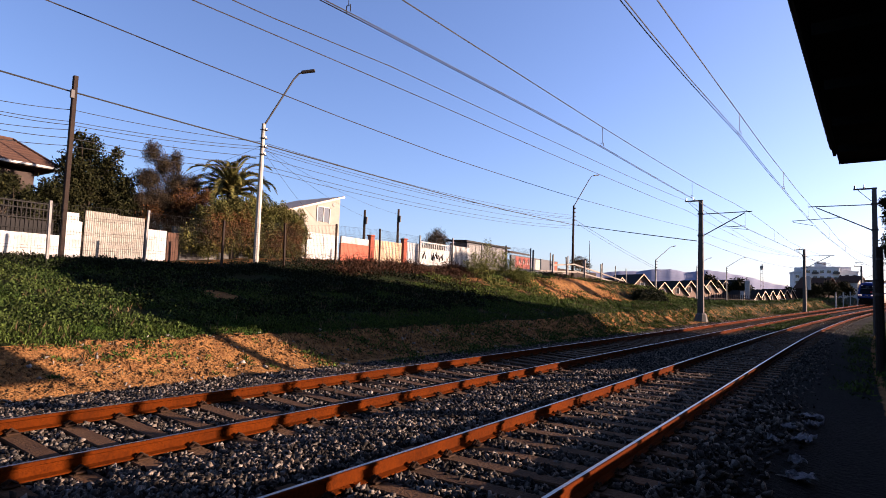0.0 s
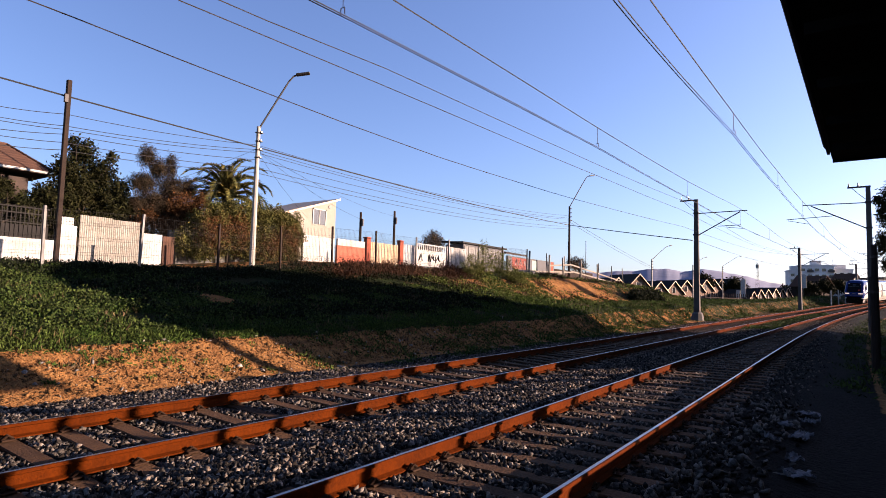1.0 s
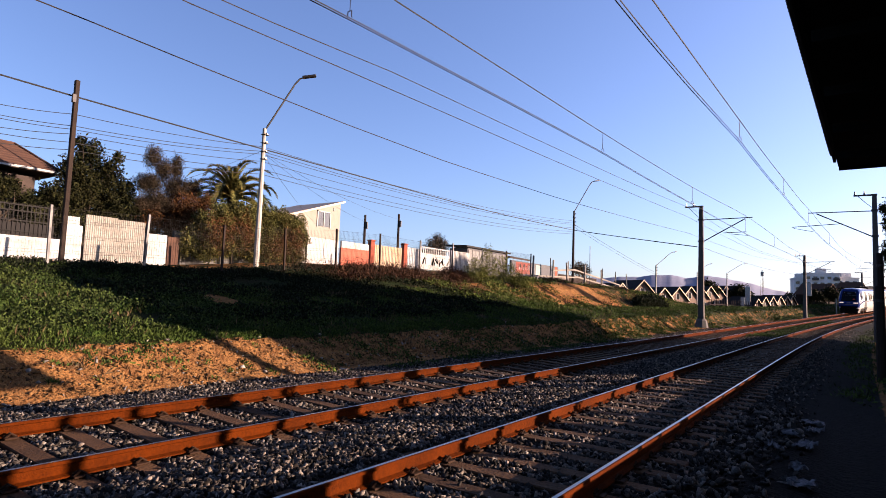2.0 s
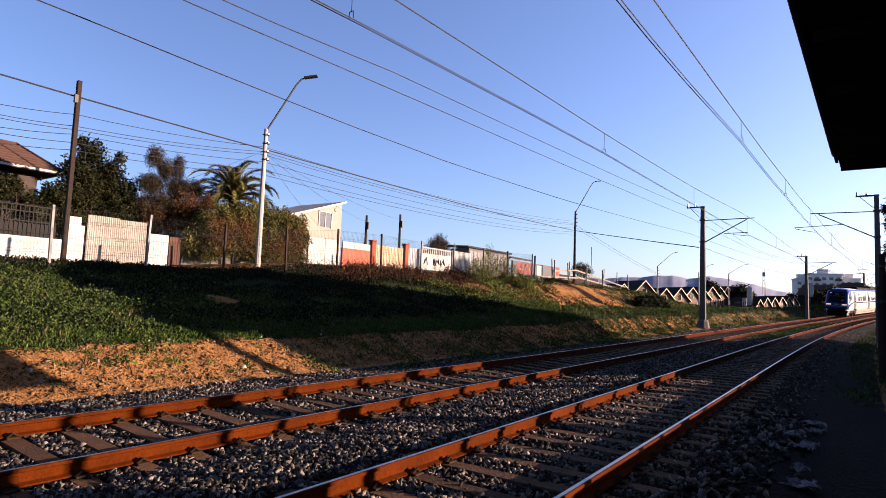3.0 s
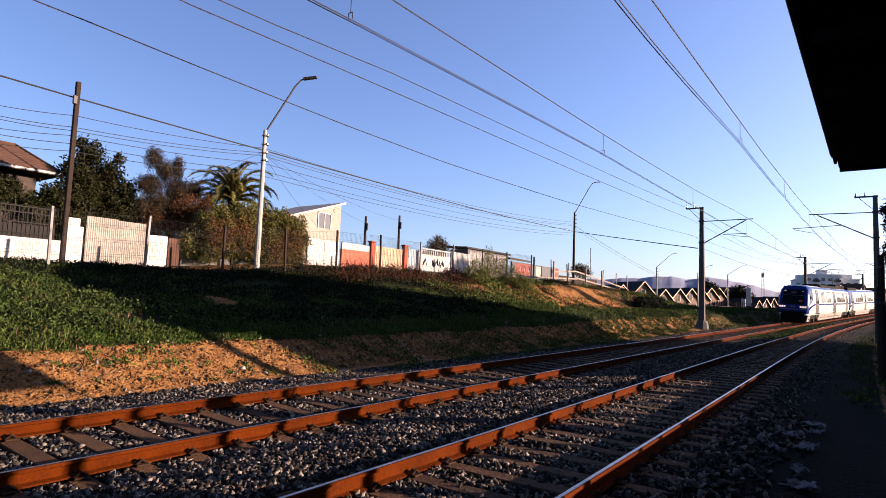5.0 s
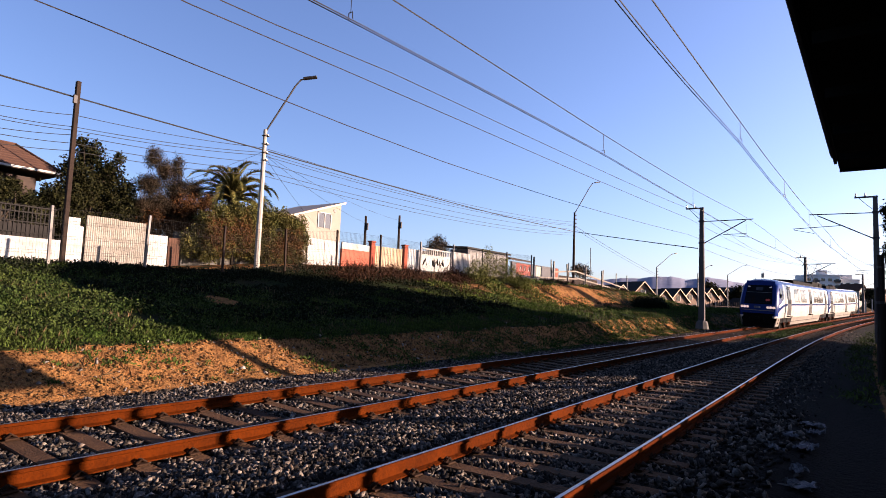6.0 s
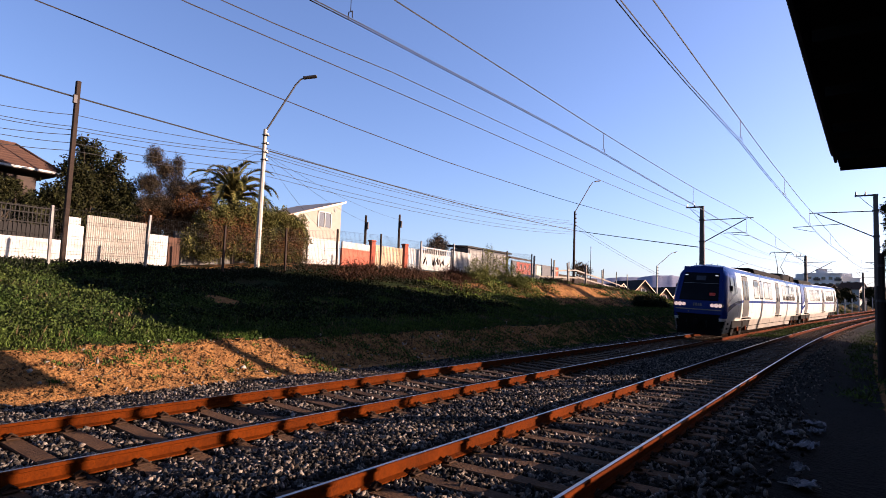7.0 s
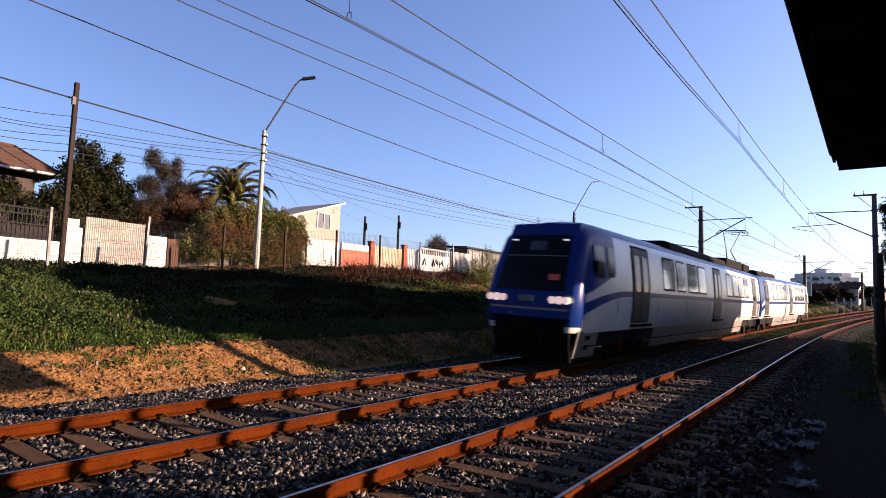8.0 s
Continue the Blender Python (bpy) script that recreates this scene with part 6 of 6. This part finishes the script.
def shell(length, nose):
    """The body shell; nose: 1 for a raked cab at y = 0."""
    zs = [p[0] for p in PROFILE]
    st = [0.0, 0.12, 0.4, 1.0, 2.5, 4.0] + frange(6, length - 2, 2.0) + [length]
    kw = [0.86, 0.93, 0.98, 1.0] if nose else [1.0] * 4
    cols = [(-1, z) for z in zs] + [(1, z) for z in zs[-2::-1]]
    g = Geo()
    vs = []
    for i, y in enumerate(st):
        for s, z in cols:
            yy = y + (front_y(z) * max(0.0, 1 - y / 4.0) if nose else 0)
            top = 1.0 - (0.035 * max(0, 1 - y / 1.2) if nose and z > 3.6 else 0)
            vs.append((s * half_width(z) * (kw[i] if i < 4 else 1), yy, z * top))
    n = len(cols)
    fs = [(i * n + j, i * n + j + 1, (i + 1) * n + j + 1, (i + 1) * n + j) for i in range(len(st) - 1) for j in range(n - 1)]
    g.add(vs, fs)
    fs = []
    for i in (0, len(st) - 1):        # end walls, level by level
        for k in range(len(zs) - 1):
            a, b = i * n + k, i * n + k + 1
            c, d = i * n + (n - 1 - k - 1), i * n + (n - 1 - k)
            fs.append((a, d, c, b) if b != c else (a, d, b))
    g.f.extend(fs)
    g.mi.extend([0] * len(fs))
    g.f.extend([(i * n, (i + 1) * n, (i + 1) * n + n - 1, i * n + n - 1) for i in range(len(st) - 1)])
    g.mi.extend([0] * (len(st) - 1))
    return g


def side_panel(y0, y1, z0, z1, out, s, round_=0.06, nz=4):
    """A slab lying on the body side, following its curve, proud by out."""
    g = Geo()
    vs, fs = [], []
    zz = [z0 + (z1 - z0) * i / nz for i in range(nz + 1)]
    for y in (y0, y0 + round_, y1 - round_, y1):
        ins = round_ if y in (y0, y1) else 0
        for k, z in enumerate(zz):
            q = z + (ins if k == 0 else -ins if k == nz else 0)
            vs.append((s * (half_width(q) + out), y, q))
    m = nz + 1
    for i in range(3):
        for k in range(nz):
            fs.append((i * m + k, i * m + k + 1, (i + 1) * m + k + 1, (i + 1) * m + k))
    nb = len(vs)
    vs += [(p[0] - s * 0.05, p[1], p[2]) for p in vs]
    rim = [k for k in range(m)] + [i * m + nz for i in (1, 2, 3)] + [3 * m + k for k in range(nz - 1, -1, -1)] + [m * 2, m]
    fs += [(a, b, b + nb, a + nb) for a, b in zip(rim, rim[1:] + rim[:1])]
    return g.add(vs, fs)


def wheel_set(parent, y):
    b = part("bogie", Geo().box(-1.12, -1.0, y - 1.7, y + 1.7, 0.45, 0.68, c=0.03).box(1.0, 1.12, y - 1.7, y + 1.7, 0.45, 0.68, c=0.03).box(-1.0, 1.0, y - 0.25, y + 0.25, 0.4, 0.65), M_TDARK, parent, "grimy bogie frame")
    for d in (-1.15, 1.15):
        for s in (-1, 1):
            part("wheel", Geo().tube([(s * 0.80, y + d, 0.43), (s * 0.83, y + d, 0.43)], 0.46, 20).tube([(s * 0.83, y + d, 0.43), (s * 0.93, y + d, 0.43)], 0.42, 20), M_TDARK, b)
            part("axle_box", Geo().box(s * 1.12, s * 1.26, y + d - 0.16, y + d + 0.16, 0.32, 0.62, c=0.02), M_RUST, b)
    for s in (-1, 1):
        part("spring", Geo().tube([(s * 1.15, y, 0.5), (s * 1.15, y, 0.9)], 0.17, 10), M_TDARK, b)


def car(name, label, length, nose, doors, windows, skirts, group):
    t = thing(name, label, "train car", None, group)
    part("body", shell(length, nose), M_LIVERY, t, "white and silver shell with blue bands", smooth=True)
    for s in (-1, 1):
        for y0, y1 in doors:
            fr = part("door_frame", side_panel(y0 - 0.1, y1 + 0.1, 1.16, 3.6, 0.012, s, 0.05), M_RUBBER, t)
            ym = (y0 + y1) / 2
            for a, b in ((y0, ym - 0.01), (ym + 0.01, y1)):
                d = part("door_leaf", side_panel(a, b, 1.2, 3.52, 0.02, s, 0.02), M_TDOOR, t)
                part("door_window", side_panel(a + 0.14, b - 0.14, 2.15, 3.3, 0.028, s, 0.06), M_TGLASS, d)
            part("step", Geo().box(min(s * 1.38, s * 1.56), max(s * 1.38, s * 1.56), y0 - 0.1, y1 + 0.1, 1.04, 1.12), M_TDARK, t)
        for y0, y1, vent in windows:
            part("window_surround", side_panel(y0 - 0.07, y1 + 0.07, 2.26, 3.48, 0.008, s, 0.1), M_RUBBER, t)
            w = part("window", side_panel(y0, y1, 2.33, 3.42, 0.016, s, 0.08), M_TWIN, t)
            if vent:
                part("vent_light", side_panel(y0 + 0.03, y1 - 0.03, 3.02, 3.38, 0.022, s, 0.04), M_TGLASS, w)
        for y0, y1 in skirts:
            k = part("skirt", side_panel(y0, y1, 0.28, 1.0, -0.02, s, 0.015), M_TSKIRT, t, "dusty pale skirt panel")
        for y in frange(2.9, length - 1, 4.1):
            part("panel_joint", side_panel(y, y + 0.018, 1.0, 2.2, 0.004, s, 0.004), M_TDARK, t)
    part("underframe", Geo().box(-1.25, 1.25, 0.9, length - 0.2, 0.55, 0.99), M_TDARK, t)
    return t


def front_grid(z0, z1, w0, w1, out, nz=5, nx=8):
    """A pane on the raked front between two heights, with half widths w0 below and w1 above."""
    g = Geo()
    vs, fs = [], []
    for k in range(nz + 1):
        f = k / nz
        z = z0 + (z1 - z0) * f
        w = w0 + (w1 - w0) * f
        for i in range(nx + 1):
            u = -1 + 2 * i / nx
            edge = max(0.0, abs(u * w) - 0.95)
            vs.append((u * w, front_y(z) - out - 0.14 * (1 - u * u) * 0.5 + edge * 0.12, z))
    m = nx + 1
    for k in range(nz):
        for i in range(nx):
            fs.append((k * m + i, k * m + i + 1, (k + 1) * m + i + 1, (k + 1) * m + i))
    nb = len(vs)
    vs += [(p[0] * 0.98, p[1] + 0.12, p[2]) for p in vs]
    rim = list(range(m)) + [k * m + nx for k in range(1, nz + 1)] + [nz * m + i for i in range(nx - 1, -1, -1)] + [k * m for k in range(nz - 1, 0, -1)]
    fs += [(a, b, b + nb, a + nb) for a, b in zip(rim, rim[1:] + rim[:1])]
    return g.add(vs, fs)


def make_train():
    L1, L2 = 31.0, 24.6
    c1 = car("lead_train_car", "blue-nosed white commuter train car running on the track", L1, 1,
             ((4.3, 5.9), (16.4, 18.0), (28.1, 29.5)),
             ((7.7, 9.25, 1), (9.6, 10.8, 0), (11.35, 13.0, 0), (13.2, 14.6, 0), (19.6, 21.0, 0), (21.3, 22.8, 0), (23.1, 24.6, 0), (24.9, 26.5, 1)),
             ((0.35, 1.75), (7.0, 10.8), (10.85, 14.6), (14.65, 19.5), (19.55, 22.3), (22.35, 25.1)), "commuter train")
    part("front_shell", front_grid(1.3, 3.9, 1.22, 1.02, 0.03, 8, 12), M_TBLUE, c1, "deep blue cab front", smooth=True)
    part("front_apron", front_grid(0.45, 1.28, 1.12, 1.2, 0.0, 4, 10), M_TDARK, c1, "dark lower apron", smooth=True)
    ws = part("windscreen", front_grid(2.02, 3.55, 1.02, 0.90, 0.055, 6, 10), M_TGLASS, c1, "dark tinted windscreen", smooth=True)
    part("destination_display", front_grid(3.12, 3.38, 0.42, 0.42, 0.075, 2, 4), mat("display_glass", (0.03, 0.02, 0.02), 0.2), ws)
    part("visor_edge", front_grid(2.95, 2.975, 0.92, 0.92, 0.065, 1, 8), M_GALV, ws, "thin pale visor edge")
    rs = Geo().box(0.55, 0.83, front_y(2.3) - 0.135, front_y(2.3) - 0.05, 2.3, 2.46)
    part("red_sign", rs, M_SIGN, ws, "small red lettered sign")
    part("lower_bumper_line", front_grid(1.50, 1.56, 1.16, 1.16, 0.045, 1, 10), M_TSKIRT, c1, "thin pale line")
    for s in (-1, 1):
        h = part("headlight_housing", Geo().box(s * 0.93 - 0.36, s * 0.93 + 0.34, -0.07, 0.15, 1.64, 1.92, c=0.09), M_GALV, c1, "oval headlight cluster")
        for d in (-0.2, 0.0, 0.2):
            part("headlamp", Geo().tube([(s * 0.93 + d, -0.11, 1.78), (s * 0.93 + d, -0.06, 1.78)], 0.1 if d else 0.11, 14), M_LAMP, h, "lit warm headlamp")
        part("marker_lamp", Geo().box(s * 0.78 - 0.08, s * 0.78 + 0.08, front_y(3.42) - 0.16, front_y(3.42) - 0.1, 3.39, 3.43, c=0.01), M_LAMP2, c1, "small white marker lamp")
        # cab side window and door
        part("cab_window", side_panel(1.1, 1.85, 2.45, 3.35, 0.014, s, 0.08), M_TGLASS, c1)
        part("cab_door", side_panel(2.0, 2.7, 1.3, 3.5, 0.008, s, 0.03), M_LIVERY, c1, "painted cab door")
        part("cab_door_window", side_panel(2.12, 2.58, 2.5, 3.35, 0.022, s, 0.05), M_TGLASS, c1)
        part("mirror", Geo().box(s * 1.34, s * 1.5, 1.0, 1.14, 2.6, 2.9, c=0.03) if s > 0 else Geo().box(-1.5, -1.34, 1.0, 1.14, 2.6, 2.9, c=0.03), M_TDARK, c1)
        # flat dark plates on the skirt paint the shade of step recesses
        for z in (0.48, 0.74):
            part("recess_shade_plate", side_panel(0.85, 1.2, z, z + 0.13, -0.012, s, 0.01), M_TDARK, c1)
    for i, x in enumerate((-0.24, -0.12, 0.0, 0.12)):
        part("badge_bar", Geo().box(x, x + 0.08, -0.135, -0.06, 1.7, 1.87, c=0.02), M_PALE, c1, "pale badge bar")
    part("number_plate", Geo().box(-0.5, -0.05, -0.09, -0.02, 1.32, 1.44, c=0.01), M_TSKIRT, c1, "small plate")
    part("coupler", Geo().box(-0.16, 0.16, -0.28, 0.3, 0.72, 1.0, c=0.05).tube([(0, -0.28, 0.86), (0, -0.36, 0.86)], 0.15, 10), M_TDARK, c1)
    for x in (-0.55, 0.45):
        part("brake_hose", Geo().tube([(x, -0.02, 0.95), (x, -0.14, 0.8), (x + 0.05, -0.08, 0.6)], 0.025, 6), M_RUBBER, c1)
    part("plough", Geo().box(-1.15, 1.15, 0.25, 0.4, 0.16, 0.5, c=0.02), M_TDARK, c1)
    for x in (-0.5, 0.62):
        part("antenna", Geo().tube([(x, 1.35, 4.0), (x, 1.35, 4.14)], 0.02, 6, 0.01), M_TDARK, c1)
    c2 = car("rear_train_car", "white commuter train car coupled behind the lead car", L2, 0,
             ((1.7, 3.1), (12.9, 14.3), (22.6, 23.9)),
             ((4.8, 6.3, 0), (6.6, 8.1, 0), (8.4, 9.8, 0), (10.0, 11.2, 1), (15.6, 17.0, 0), (17.3, 18.7, 0), (19.0, 20.2, 0), (20.4, 21.6, 1)),
             ((5.6, 9.2), (9.25, 12.5), (12.55, 15.6), (15.65, 18.6)), "commuter train")
    wheel_set(c1, 5.0)
    wheel_set(c1, 27.3)
    wheel_set(c2, 3.3)
    wheel_set(c2, 21.0)
    part("gangway", Geo().box(-1.15, 1.15, L1 - 0.02, L1 + 0.6, 0.9, 3.7, c=0.1), M_RUBBER, c1, "black rubber gangway bellows")
    # roof gear
    for o, y0, y1, h, w in ((c1, 10.2, 21.8, 4.32, 0.95), (c2, 1.5, 8.5, 4.34, 0.95)):
        part("roof_unit", Geo().prism([(-w, 3.98), (w, 3.98), (w * 0.9, h - 0.06), (w * 0.7, h), (-w * 0.7, h), (-w * 0.9, h - 0.06)], y0, y1), M_TDARK, o, "long dark roof fairing")
    for y0, y1 in ((22.4, 27.4), (28.0, 30.2)):
        part("equipment_box", Geo().box(-0.85, 0.85, y0, y1, 4.0, 4.5, c=0.04), M_TDARK, c1, "brown-grey roof equipment box")
    zt = 6.75
    pan = part("pantograph", Geo().box(-0.7, 0.7, 27.7, 29.3, 4.5, 4.6).tube([(-0.3, 29.0, 4.6), (-0.12, 27.6, 5.3)], 0.035).tube([(0.3, 29.0, 4.6), (0.12, 27.6, 5.3)], 0.035), M_DARKSTEEL, c1)
    part("upper_frame", Geo().tube([(-0.12, 27.6, 5.3), (-0.55, 28.7, zt)], 0.025).tube([(0.12, 27.6, 5.3), (0.55, 28.7, zt)], 0.025), M_DARKSTEEL, pan)
    part("collector_bow", Geo().tube([(-1.0, 28.7, zt - 0.25), (-0.8, 28.7, zt), (0.8, 28.7, zt), (1.0, 28.7, zt - 0.25)], 0.03).tube([(-0.8, 29.05, zt), (0.8, 29.05, zt)], 0.025), M_DARKSTEEL, pan)
    return c1, c2, L1, L2


LEAD, REAR, L1, L2 = make_train()


def car_pose(y0, length):
    """A car with its front at y0 on the far track, set on the chord of the line."""
    y1 = y0 + length
    a = Vector((FAR_X + float(bend(y0)), y0, -0.04 + float(climb(y0))))
    b = Vector((FAR_X + float(bend(y1)), y1, -0.04 + float(climb(y1))))
    d = (b - a).normalized()
    x = d.cross(Vector((0, 0, 1))).normalized()
    z = x.cross(d)
    m = Matrix((x, d, z)).transposed().to_4x4()
    m.translation = a
    return m @ pose(0, 0, 0, 0, 2.0, 0)


def front_at(t):
    s = 8.0 - t
    return 14.35 + 20.683 * s - 0.5340 * s ** 2 - 0.0335 * s ** 3


def motions():
    times = [0.25 * i for i in range(33)]
    walk(LEAD, [(t, car_pose(front_at(t), L1)) for t in times])
    walk(REAR, [(t, car_pose(front_at(t) + L1 + 0.55, L2)) for t in times])


motions()
